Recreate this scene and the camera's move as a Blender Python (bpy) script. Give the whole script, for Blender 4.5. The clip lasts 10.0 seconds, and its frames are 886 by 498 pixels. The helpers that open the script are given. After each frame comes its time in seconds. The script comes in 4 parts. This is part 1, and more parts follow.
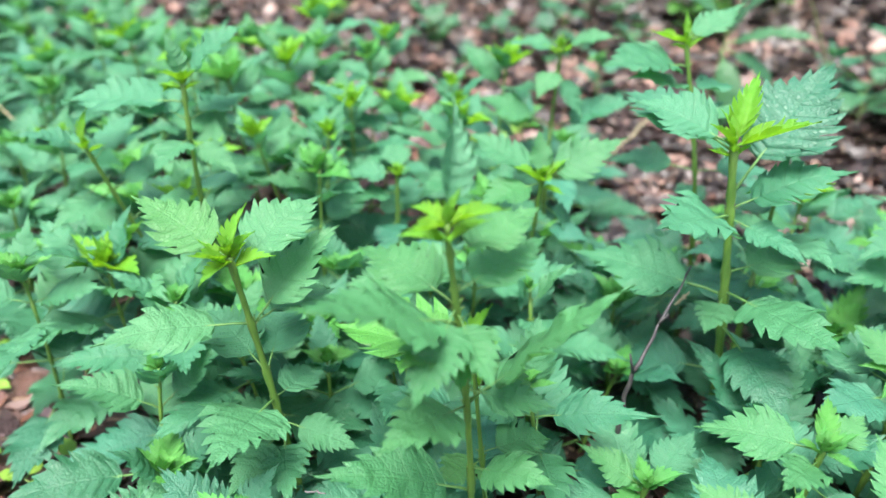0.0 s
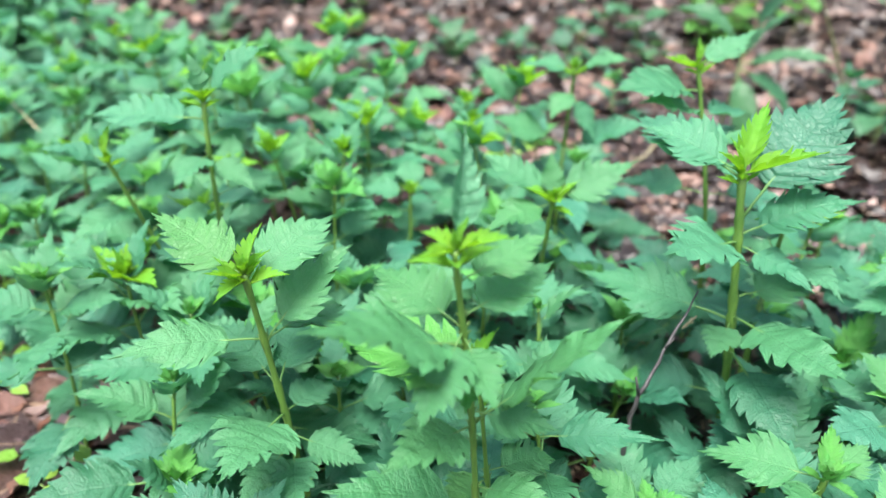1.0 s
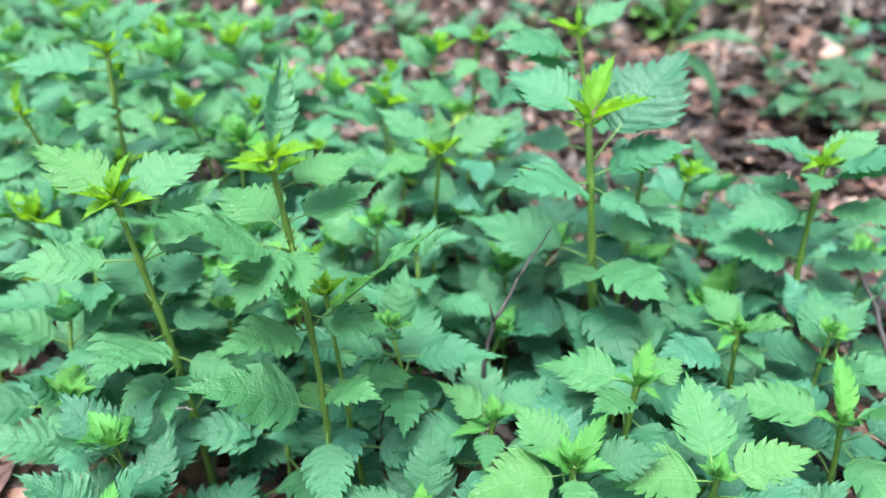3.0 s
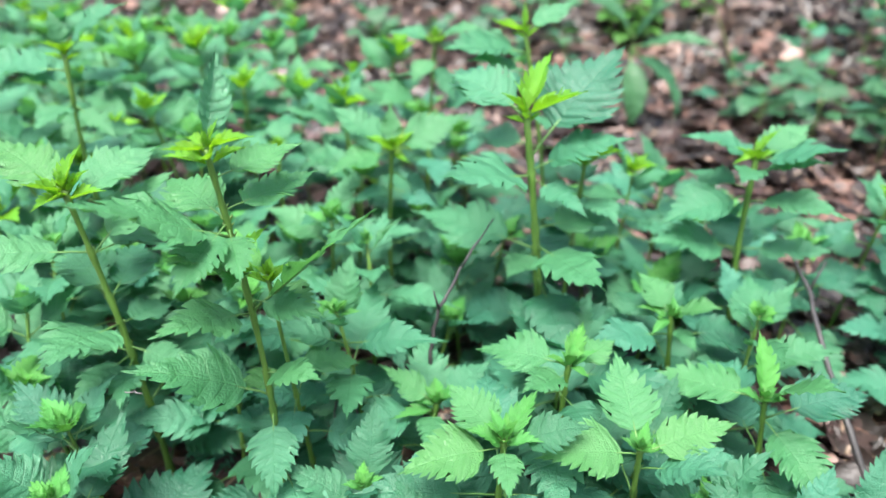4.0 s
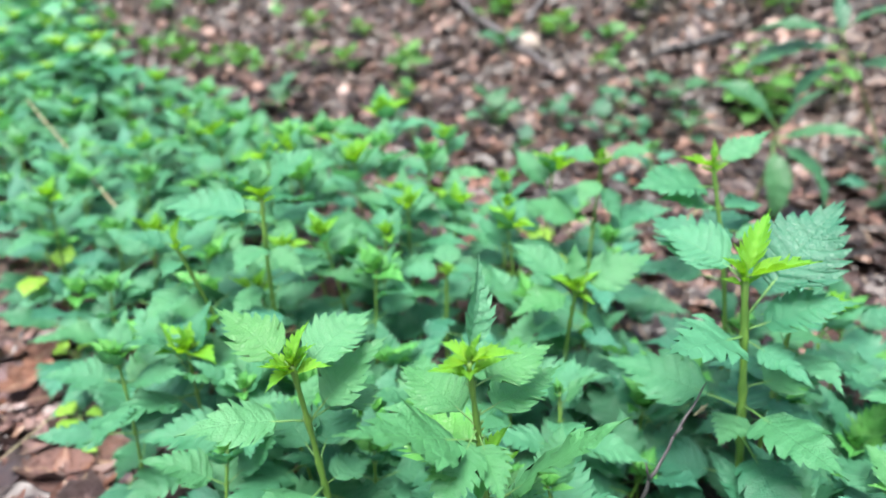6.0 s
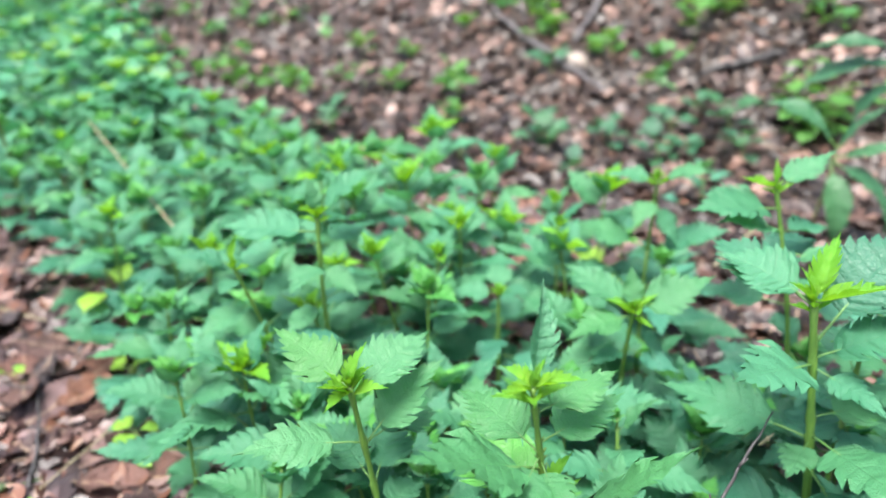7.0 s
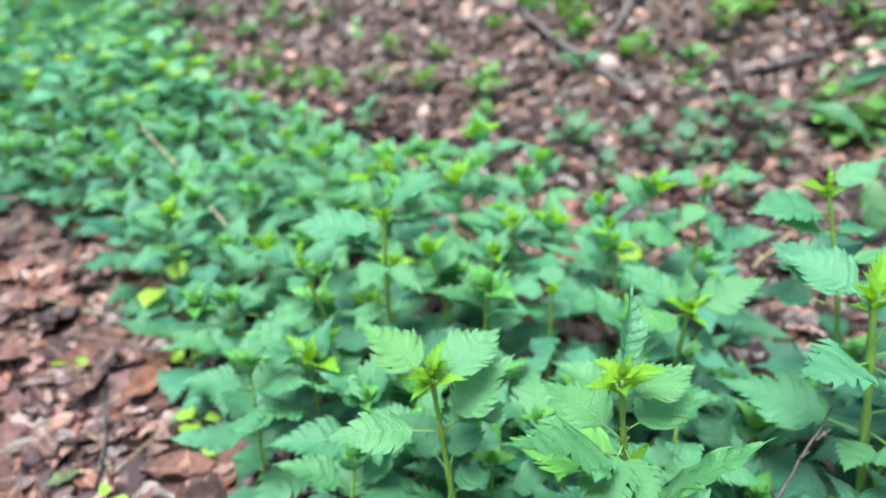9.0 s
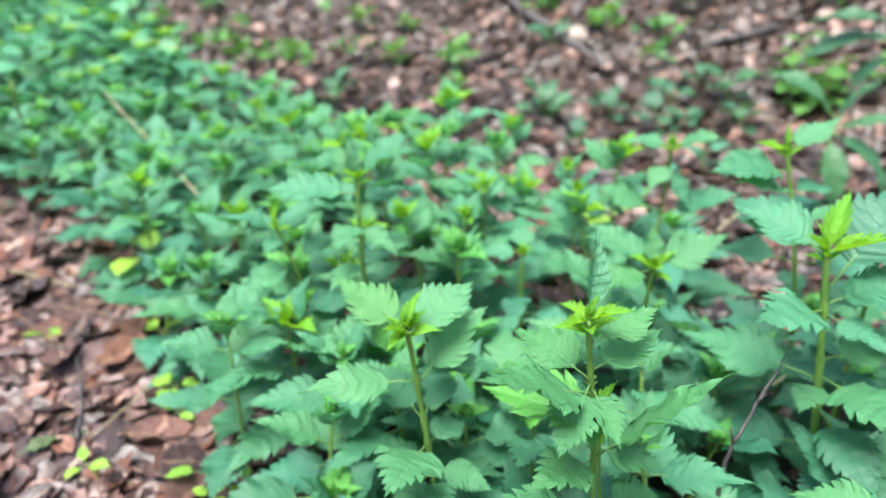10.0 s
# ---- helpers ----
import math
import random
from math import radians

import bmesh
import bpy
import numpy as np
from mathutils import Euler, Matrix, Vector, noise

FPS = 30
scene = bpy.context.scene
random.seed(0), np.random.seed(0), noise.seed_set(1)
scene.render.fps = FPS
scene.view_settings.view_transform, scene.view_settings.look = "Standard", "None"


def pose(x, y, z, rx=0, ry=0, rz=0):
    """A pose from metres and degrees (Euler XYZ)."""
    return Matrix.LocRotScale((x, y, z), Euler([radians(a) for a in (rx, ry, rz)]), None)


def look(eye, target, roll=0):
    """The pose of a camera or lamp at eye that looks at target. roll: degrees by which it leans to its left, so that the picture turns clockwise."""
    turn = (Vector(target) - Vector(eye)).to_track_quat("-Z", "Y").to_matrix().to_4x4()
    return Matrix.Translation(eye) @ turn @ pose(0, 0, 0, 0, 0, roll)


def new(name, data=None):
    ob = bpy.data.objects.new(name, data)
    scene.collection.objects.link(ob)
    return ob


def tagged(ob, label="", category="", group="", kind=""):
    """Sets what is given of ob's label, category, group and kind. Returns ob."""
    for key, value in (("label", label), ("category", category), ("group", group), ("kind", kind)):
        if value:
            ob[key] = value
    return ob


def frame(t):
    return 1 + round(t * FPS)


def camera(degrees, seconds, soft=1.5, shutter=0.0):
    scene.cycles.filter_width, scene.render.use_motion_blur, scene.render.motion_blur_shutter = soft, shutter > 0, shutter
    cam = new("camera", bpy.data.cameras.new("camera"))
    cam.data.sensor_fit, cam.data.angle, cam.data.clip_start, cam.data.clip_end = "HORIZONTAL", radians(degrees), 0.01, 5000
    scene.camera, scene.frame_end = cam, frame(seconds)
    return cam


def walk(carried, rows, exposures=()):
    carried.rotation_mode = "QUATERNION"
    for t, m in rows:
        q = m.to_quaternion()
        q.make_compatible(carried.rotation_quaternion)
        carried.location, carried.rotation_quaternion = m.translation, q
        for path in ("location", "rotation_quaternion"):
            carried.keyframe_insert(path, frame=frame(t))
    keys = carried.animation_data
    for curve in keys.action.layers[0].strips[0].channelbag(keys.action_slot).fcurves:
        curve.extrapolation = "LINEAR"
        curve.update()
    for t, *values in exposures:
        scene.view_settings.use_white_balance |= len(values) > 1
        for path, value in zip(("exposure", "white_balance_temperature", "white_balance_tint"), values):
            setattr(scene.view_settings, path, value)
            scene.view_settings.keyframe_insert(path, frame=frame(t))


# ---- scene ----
cam = camera(63.5, 10.0)
PATH = [
    (0, (0.032, 0.061, 0.589), (-0.033, 1.78, -0.432), -0.1),
    (0.5, (0.023, 0.064, 0.601), (-0.066, 1.79, -0.404), 0.1),
    (1, (0.035, 0.056, 0.601), (-0.07, 1.787, -0.395), 0.4),
    (1.5, (0.073, 0.04, 0.593), (-0.041, 1.773, -0.399), 0.5),
    (2, (0.094, 0.023, 0.595), (-0.012, 1.755, -0.4), 0.8),
    (2.5, (0.113, 0.01, 0.59), (0.025, 1.739, -0.413), 1.1),
    (3, (0.135, -0.006, 0.586), (0.072, 1.719, -0.424), 1.5),
    (3.2, (0.145, -0.01, 0.587), (0.094, 1.717, -0.421), 1.7),
    (4.3, (0.173, -0.036, 0.587), (0.154, 1.701, -0.404), 1.6),
    (4.5, (0.171, -0.031, 0.598), (0.135, 1.707, -0.39), 1.3),
    (5, (0.124, 0.001, 0.625), (0.037, 1.755, -0.332), 0.7),
    (5.5, (0.073, 0.025, 0.642), (-0.092, 1.793, -0.277), -0.2),
    (6, (0.056, 0.02, 0.666), (-0.191, 1.799, -0.214), -0.9),
    (6.2, (0.050, 0.016, 0.669), (-0.225, 1.798, -0.197), -1.3),
    (7.5, (0.038, 0.026, 0.666), (-0.365, 1.805, -0.156), -2.1),
    (8, (0.023, 0.024, 0.668), (-0.401, 1.799, -0.149), -2.2),
    (8.5, (0.009, 0.007, 0.68), (-0.419, 1.78, -0.14), -2.2),
    (9, (0.001, -0.015, 0.682), (-0.41, 1.757, -0.149), -2.2),
    (9.5, (0.007, -0.029, 0.671), (-0.368, 1.739, -0.186), -2.1),
    (10, (0.004, -0.038, 0.672), (-0.327, 1.723, -0.218), -1.8),
]
cam.data.dof.use_dof, cam.data.dof.focus_distance, cam.data.dof.aperture_fstop = True, 0.49, 4.1
walk(cam, [(t, look(eye, target, roll)) for t, eye, target, roll in PATH], exposures=[(0, 2.47), (10, 2.47)])


# ---------- world and light ----------
world = bpy.data.worlds.new("overcast_sky")
scene.world = world
world.use_nodes = True
wn = world.node_tree.nodes
sky = wn.new("ShaderNodeTexSky")
sky.sky_type, sky.sun_disc = "NISHITA", False
sky.sun_elevation, sky.sun_rotation = radians(70), radians(200)
sky.dust_density, sky.air_density, sky.ozone_density = 4.0, 1.0, 0.6
wn["Background"].inputs["Strength"].default_value = 0.07
world.node_tree.links.new(sky.outputs[0], wn["Background"].inputs["Color"])
sun_data = bpy.data.lights.new("sun", "SUN")
sun_data.energy, sun_data.angle, sun_data.color = 2.05, radians(32), (1.0, 0.98, 0.95)
sun = new("sun", sun_data)
sun.matrix_world = look((-0.7, -1.3, 6.0), (0, 0.6, 0))
tagged(sun, kind="structure")


# ---------- materials ----------
def mat(name):
    m = bpy.data.materials.new(name)
    m.use_nodes = True
    nt = m.node_tree
    return m, nt, nt.nodes["Principled BSDF"], nt.nodes["Material Output"]


def node(nt, kind, **values):
    n = nt.nodes.new(kind)
    for k, v in values.items():
        n.inputs[k.replace("_", " ")].default_value = v
    return n


def ramp(nt, fac, stops):
    r = nt.nodes.new("ShaderNodeValToRGB")
    el = r.color_ramp.elements
    while len(el) < len(stops):
        el.new(0.5)
    for e, (p, c) in zip(el, stops):
        e.position, e.color = p, (*c, 1)
    nt.links.new(fac, r.inputs[0])
    return r.outputs[0]


def mixc(nt, fac, a, b, blend="MIX"):
    m = nt.nodes.new("ShaderNodeMix")
    m.data_type, m.blend_type = "RGBA", blend
    for sock, v in ((m.inputs[0], fac), (m.inputs[6], a), (m.inputs[7], b)):
        if isinstance(v, (int, float)):
            sock.default_value = v
        elif isinstance(v, tuple):
            sock.default_value = (*v, 1)
        else:
            nt.links.new(v, sock)
    return m.outputs[2]


def arith(nt, op, a, b=0.0, c=0.0):
    m = nt.nodes.new("ShaderNodeMath")
    m.operation = op
    for sock, v in zip(m.inputs, (a, b, c)):
        if isinstance(v, (int, float)):
            sock.default_value = v
        else:
            nt.links.new(v, sock)
    return m.outputs[0]


def leaf_material(name, dark, light, vein, through_color, translucent, rough, island=False, ends=None):
    """Leaf blade: veins from the blade's own coordinates, mottling, soft gloss and light let through."""
    m, nt, bsdf, out = mat(name)
    L = nt.links
    uv = nt.nodes.new("ShaderNodeUVMap")
    sep = nt.nodes.new("ShaderNodeSeparateXYZ")
    L.new(uv.outputs[0], sep.inputs[0])
    u = arith(nt, "ABSOLUTE", arith(nt, "SUBTRACT", sep.outputs[0], 0.5))
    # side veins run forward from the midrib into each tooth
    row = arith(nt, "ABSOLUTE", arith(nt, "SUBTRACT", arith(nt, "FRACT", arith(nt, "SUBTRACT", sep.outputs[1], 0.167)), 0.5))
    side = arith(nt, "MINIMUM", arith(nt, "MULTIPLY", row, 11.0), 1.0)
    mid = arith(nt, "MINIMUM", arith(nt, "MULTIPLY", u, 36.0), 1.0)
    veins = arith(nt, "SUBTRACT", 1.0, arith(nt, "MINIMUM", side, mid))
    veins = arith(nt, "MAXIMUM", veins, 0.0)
    obj = nt.nodes.new("ShaderNodeTexCoord")
    n1 = node(nt, "ShaderNodeTexNoise", Scale=2.2, Detail=3.0)
    n2 = node(nt, "ShaderNodeTexNoise", Scale=17.0, Detail=5.0, Roughness=0.72)
    L.new(obj.outputs["Object"], n1.inputs["Vector"])
    L.new(obj.outputs["Object"], n2.inputs["Vector"])
    if island:
        rnd = nt.nodes.new("ShaderNodeNewGeometry").outputs["Random Per Island"]
    else:
        rnd = nt.nodes.new("ShaderNodeObjectInfo").outputs["Random"]
    f = arith(nt, "ADD", arith(nt, "MULTIPLY", n1.outputs[0], 0.45), arith(nt, "MULTIPLY", rnd, 0.55))
    base = ramp(nt, f, [(0.22, dark), (0.8, light)])
    base = mixc(nt, arith(nt, "MULTIPLY", n2.outputs[0], 0.5), base, tuple(c * 0.6 for c in dark))
    # some leaves are yellower, others bluer
    warm = arith(nt, "FRACT", arith(nt, "MULTIPLY", rnd, 7.31))
    base = mixc(nt, warm, mixc(nt, 1.0, base, (0.92, 0.98, 1.14), "MULTIPLY"), mixc(nt, 1.0, base, (1.16, 1.03, 0.90), "MULTIPLY"))
    if ends:  # young leaves are greener towards their ends
        toward = arith(nt, "MINIMUM", arith(nt, "MULTIPLY", sep.outputs[1], 0.18), 1.0)
        base = mixc(nt, toward, base, ends)
    # vein colour: nettle tones darker than the blade hold the sunken veins' shade
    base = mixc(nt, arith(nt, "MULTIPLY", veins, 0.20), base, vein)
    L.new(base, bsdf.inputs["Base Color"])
    rr = arith(nt, "ADD", arith(nt, "MULTIPLY", n2.outputs[0], 0.14), rough - 0.07)
    L.new(rr, bsdf.inputs["Roughness"])
    bsdf.inputs["Specular IOR Level"].default_value = 0.55
    bump = node(nt, "ShaderNodeBump", Strength=0.5, Distance=0.0034)
    # puckered blade between a net of fine sunken veins
    net = node(nt, "ShaderNodeTexVoronoi", Scale=25.0)
    net.feature = "DISTANCE_TO_EDGE"
    warp = nt.nodes.new("ShaderNodeVectorMath")
    warp.operation = "MULTIPLY_ADD"
    L.new(n2.outputs["Color"], warp.inputs[0])
    warp.inputs[1].default_value = (0.05, 0.05, 0.0)
    L.new(obj.outputs["Object"], warp.inputs[2])
    L.new(warp.outputs[0], net.inputs["Vector"])
    pucker = arith(nt, "MINIMUM", arith(nt, "MULTIPLY", net.outputs["Distance"], 4.0), 1.0)
    hgt = arith(nt, "ADD", arith(nt, "MULTIPLY", n2.outputs[0], 0.15), arith(nt, "MULTIPLY", pucker, 0.26))
    hgt = arith(nt, "SUBTRACT", hgt, arith(nt, "MULTIPLY", veins, 0.3))
    L.new(hgt, bump.inputs["Height"])
    L.new(bump.outputs[0], bsdf.inputs["Normal"])
    tr = nt.nodes.new("ShaderNodeBsdfTranslucent")
    L.new(mixc(nt, 0.5, base, through_color), tr.inputs[0])
    mx = nt.nodes.new("ShaderNodeMixShader")
    mx.inputs[0].default_value = translucent
    L.new(bsdf.outputs[0], mx.inputs[1])
    L.new(tr.outputs[0], mx.inputs[2])
    L.new(mx.outputs[0], out.inputs[0])
    return m


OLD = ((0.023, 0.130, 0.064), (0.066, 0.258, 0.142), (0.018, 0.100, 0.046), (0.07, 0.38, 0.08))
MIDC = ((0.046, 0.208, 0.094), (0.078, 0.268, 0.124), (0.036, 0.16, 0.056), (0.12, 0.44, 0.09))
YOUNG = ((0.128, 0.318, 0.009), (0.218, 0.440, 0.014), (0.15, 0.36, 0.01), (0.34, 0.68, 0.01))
# mature leaves darker than upper ones: age, plus understory shade put into the colour
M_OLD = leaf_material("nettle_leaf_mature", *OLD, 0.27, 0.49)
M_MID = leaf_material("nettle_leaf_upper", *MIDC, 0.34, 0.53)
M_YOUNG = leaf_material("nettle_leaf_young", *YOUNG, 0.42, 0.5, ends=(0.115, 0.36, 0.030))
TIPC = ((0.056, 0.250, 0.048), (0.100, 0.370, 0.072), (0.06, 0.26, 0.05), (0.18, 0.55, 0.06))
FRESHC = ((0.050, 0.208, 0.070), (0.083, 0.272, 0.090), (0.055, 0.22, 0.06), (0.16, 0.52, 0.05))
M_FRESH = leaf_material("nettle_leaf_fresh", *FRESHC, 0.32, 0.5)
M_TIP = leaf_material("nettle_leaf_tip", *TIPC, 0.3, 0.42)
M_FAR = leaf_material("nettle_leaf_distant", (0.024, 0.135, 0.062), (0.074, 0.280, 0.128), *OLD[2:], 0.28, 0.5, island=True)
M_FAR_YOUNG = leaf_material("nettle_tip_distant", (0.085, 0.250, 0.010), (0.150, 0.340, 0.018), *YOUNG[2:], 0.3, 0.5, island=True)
M_HERB = leaf_material("herb_leaf", (0.036, 0.155, 0.022), (0.084, 0.255, 0.038), (0.25, 0.5, 0.1), (0.3, 0.55, 0.05), 0.3, 0.45)
M_HERB_FAR = leaf_material("herb_leaf_distant", (0.026, 0.12, 0.040), (0.08, 0.26, 0.05), (0.25, 0.5, 0.1), (0.2, 0.5, 0.04), 0.3, 0.5, island=True)
M_SHRUB = leaf_material("shrub_leaf", (0.022, 0.098, 0.044), (0.048, 0.165, 0.074), (0.10, 0.24, 0.10), (0.10, 0.3, 0.05), 0.25, 0.4)
M_YELLOW = leaf_material("yellow_green_leaf", (0.16, 0.37, 0.03), (0.26, 0.48, 0.06), (0.4, 0.6, 0.15), (0.4, 0.6, 0.05), 0.35, 0.5)


def stem_material(name, low, high, node_tint):
    m, nt, bsdf, out = mat(name)
    co = nt.nodes.new("ShaderNodeTexCoord")
    mp = nt.nodes.new("ShaderNodeMapping")
    mp.inputs["Scale"].default_value = (1, 1, 0.12)
    nt.links.new(co.outputs["Object"], mp.inputs[0])
    n = node(nt, "ShaderNodeTexNoise", Scale=420.0, Detail=3.0)
    n2 = node(nt, "ShaderNodeTexNoise", Scale=14.0, Detail=2.0)
    nt.links.new(mp.outputs[0], n.inputs["Vector"])
    nt.links.new(co.outputs["Object"], n2.inputs["Vector"])
    c = ramp(nt, n.outputs[0], [(0.3, low), (0.7, high)])
    c = mixc(nt, arith(nt, "MULTIPLY", n2.outputs[0], 0.5), c, node_tint)
    nt.links.new(c, bsdf.inputs["Base Color"])
    bsdf.inputs["Roughness"].default_value = 0.5
    b = node(nt, "ShaderNodeBump", Strength=0.4, Distance=0.0006)
    nt.links.new(n.outputs[0], b.inputs["Height"])
    nt.links.new(b.outputs[0], bsdf.inputs["Normal"])
    return m


M_STEM = stem_material("nettle_stem", (0.050, 0.140, 0.022), (0.115, 0.240, 0.036), (0.085, 0.12, 0.026))
M_PETIOLE = stem_material("nettle_petiole", (0.06, 0.17, 0.04), (0.11, 0.25, 0.06), (0.09, 0.18, 0.04))
M_HERBSTEM = stem_material("herb_stem", (0.09, 0.16, 0.04), (0.17, 0.24, 0.07), (0.14, 0.12, 0.05))
M_BARK = stem_material("twig_bark", (0.022, 0.021, 0.022), (0.062, 0.058, 0.059), (0.028, 0.025, 0.025))
M_ROTTEN = stem_material("rotten_wood", (0.012, 0.011, 0.011), (0.034, 0.030, 0.030), (0.016, 0.014, 0.013))
M_GREYWOOD = stem_material("weathered_wood", (0.055, 0.051, 0.053), (0.130, 0.120, 0.122), (0.075, 0.066, 0.066))
M_STRAW = stem_material("dry_straw", (0.17, 0.15, 0.085), (0.30, 0.27, 0.17), (0.21, 0.18, 0.10))


def litter_material(name, island, pale):
    m, nt, bsdf, out = mat(name)
    L = nt.links
    co = nt.nodes.new("ShaderNodeTexCoord")
    if island:
        rnd = nt.nodes.new("ShaderNodeNewGeometry").outputs["Random Per Island"]
    else:
        rnd = nt.nodes.new("ShaderNodeObjectInfo").outputs["Random"]
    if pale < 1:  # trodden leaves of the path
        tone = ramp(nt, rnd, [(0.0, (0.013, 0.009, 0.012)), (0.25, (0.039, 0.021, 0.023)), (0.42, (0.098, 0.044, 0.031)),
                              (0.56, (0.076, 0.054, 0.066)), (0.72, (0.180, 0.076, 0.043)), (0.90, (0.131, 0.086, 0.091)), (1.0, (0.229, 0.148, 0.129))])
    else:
        # carpet tones: shade on the bank and in leaf gaps put into the darks
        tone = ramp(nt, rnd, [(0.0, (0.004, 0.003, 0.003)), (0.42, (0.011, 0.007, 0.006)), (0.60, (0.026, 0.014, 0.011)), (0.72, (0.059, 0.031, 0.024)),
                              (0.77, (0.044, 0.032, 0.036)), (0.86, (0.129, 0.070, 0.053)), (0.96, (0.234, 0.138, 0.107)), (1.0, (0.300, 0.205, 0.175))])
    n1 = node(nt, "ShaderNodeTexNoise", Scale=38.0 if island else 4.0, Detail=5.0, Roughness=0.7)
    n2 = node(nt, "ShaderNodeTexNoise", Scale=320.0 if island else 26.0, Detail=2.0)
    L.new(co.outputs["Object"], n1.inputs["Vector"])
    L.new(co.outputs["Object"], n2.inputs["Vector"])
    spots = ramp(nt, n1.outputs[0], [(0.34, (0.28, 0.24, 0.24)), (0.62, (1.05, 1.0, 0.97))])
    c = mixc(nt, 0.75, tone, spots, "MULTIPLY")
    c = mixc(nt, arith(nt, "MULTIPLY", n2.outputs[0], 0.3), c, (0.10, 0.065, 0.055) if pale < 1 else (0.055, 0.032, 0.025))
    uv = nt.nodes.new("ShaderNodeUVMap")
    sep = nt.nodes.new("ShaderNodeSeparateXYZ")
    L.new(uv.outputs[0], sep.inputs[0])
    u = arith(nt, "ABSOLUTE", arith(nt, "SUBTRACT", sep.outputs[0], 0.5))
    rib = arith(nt, "SUBTRACT", 1.0, arith(nt, "MINIMUM", arith(nt, "MULTIPLY", u, 24.0), 1.0))
    c = mixc(nt, arith(nt, "MULTIPLY", rib, 0.45), c, (0.42, 0.30, 0.20))
    L.new(c, bsdf.inputs["Base Color"])
    L.new(arith(nt, "ADD", arith(nt, "MULTIPLY", n1.outputs[0], 0.4), 0.26), bsdf.inputs["Roughness"])
    b = node(nt, "ShaderNodeBump", Strength=0.8, Distance=0.003 if island else 0.03)
    L.new(n1.outputs[0], b.inputs["Height"])
    L.new(b.outputs[0], bsdf.inputs["Normal"])
    return m


M_LITTER = litter_material("dead_leaf", False, 0.6)
M_CRUMBS = litter_material("leaf_crumbs", True, 0.6)
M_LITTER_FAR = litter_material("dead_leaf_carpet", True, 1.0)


def soil_material():
    m, nt, bsdf, out = mat("forest_soil")
    L = nt.links
    co = nt.nodes.new("ShaderNodeTexCoord")
    n1 = node(nt, "ShaderNodeTexNoise", Scale=3.0, Detail=5.0)
    n2 = node(nt, "ShaderNodeTexVoronoi", Scale=26.0)
    n3 = node(nt, "ShaderNodeTexNoise", Scale=90.0, Detail=4.0)
    for n in (n1, n2, n3):
        L.new(co.outputs["Object"], n.inputs["Vector"])
    sep = nt.nodes.new("ShaderNodeSeparateColor")
    L.new(n2.outputs["Color"], sep.inputs[0])
    c = ramp(nt, sep.outputs[0], [(0.0, (0.012, 0.009, 0.008)), (0.5, (0.035, 0.021, 0.017)), (0.85, (0.075, 0.044, 0.032)), (1.0, (0.16, 0.10, 0.07))])
    c = mixc(nt, n3.outputs[0], c, (0.035, 0.023, 0.02))
    c = mixc(nt, arith(nt, "MULTIPLY", n1.outputs[0], 0.4), c, (0.05, 0.035, 0.028))
    L.new(c, bsdf.inputs["Base Color"])
    bsdf.inputs["Roughness"].default_value = 0.85
    b = node(nt, "ShaderNodeBump", Strength=0.8, Distance=0.01)
    L.new(n3.outputs[0], b.inputs["Height"])
    L.new(b.outputs[0], bsdf.inputs["Normal"])
    return m


M_SOIL = soil_material()
M_STONE = stem_material("pale_stone", (0.20, 0.16, 0.135), (0.30, 0.25, 0.21), (0.22, 0.18, 0.155))


# ---------- building helpers ----------
def part(name, mesh, parent, m=None, label=""):
    ob = new(name, mesh)
    ob.parent = parent
    if m is not None:
        ob.matrix_basis = m
    if label:
        ob["label"] = label
    return ob


def thing(name, m, label, category, group=""):
    ob = new(name)
    ob.empty_display_size = 0.02
    ob.matrix_basis = m
    return tagged(ob, label, category, group)


def mesh_of(name, verts, faces, mats, uvs=None, slots=None, smooth=True):
    me = bpy.data.meshes.new(name)
    me.from_pydata([tuple(v) for v in verts], [], faces)
    for x in mats:
        me.materials.append(x)
    if slots is not None:
        me.polygons.foreach_set("material_index", slots)
    me.polygons.foreach_set("use_smooth", [smooth] * len(faces))
    if uvs is not None:
        layer = me.uv_layers.new(name="UVMap")
        idx = np.empty(len(me.loops), dtype=np.int32)
        me.loops.foreach_get("vertex_index", idx)
        layer.data.foreach_set("uv", np.asarray(uvs, dtype=np.float32)[idx].ravel())
    me.update()
    return me


def tube(points, radii, sides=6, twist=0.0):
    """Verts and faces of a closed tapering tube along the points."""
    pts = [Vector(p) for p in points]
    verts, faces = [], []
    for i, p in enumerate(pts):
        d = (pts[min(i + 1, len(pts) - 1)] - pts[max(i - 1, 0)]).normalized()
        a = d.cross(Vector((0.31, 0.95, 0.05))).normalized()
        b = d.cross(a)
        for k in range(sides):
            w = 2 * math.pi * k / sides + twist * i
            verts.append(p + (a * math.cos(w) + b * math.sin(w)) * radii[i])
    n = len(pts)
    for i in range(n - 1):
        for k in range(sides):
            k2 = (k + 1) % sides
            faces.append((i * sides + k, i * sides + k2, (i + 1) * sides + k2, (i + 1) * sides + k))
    faces.append(tuple(range(sides))[::-1])
    faces.append(tuple((n - 1) * sides + k for k in range(sides)))
    return verts, faces


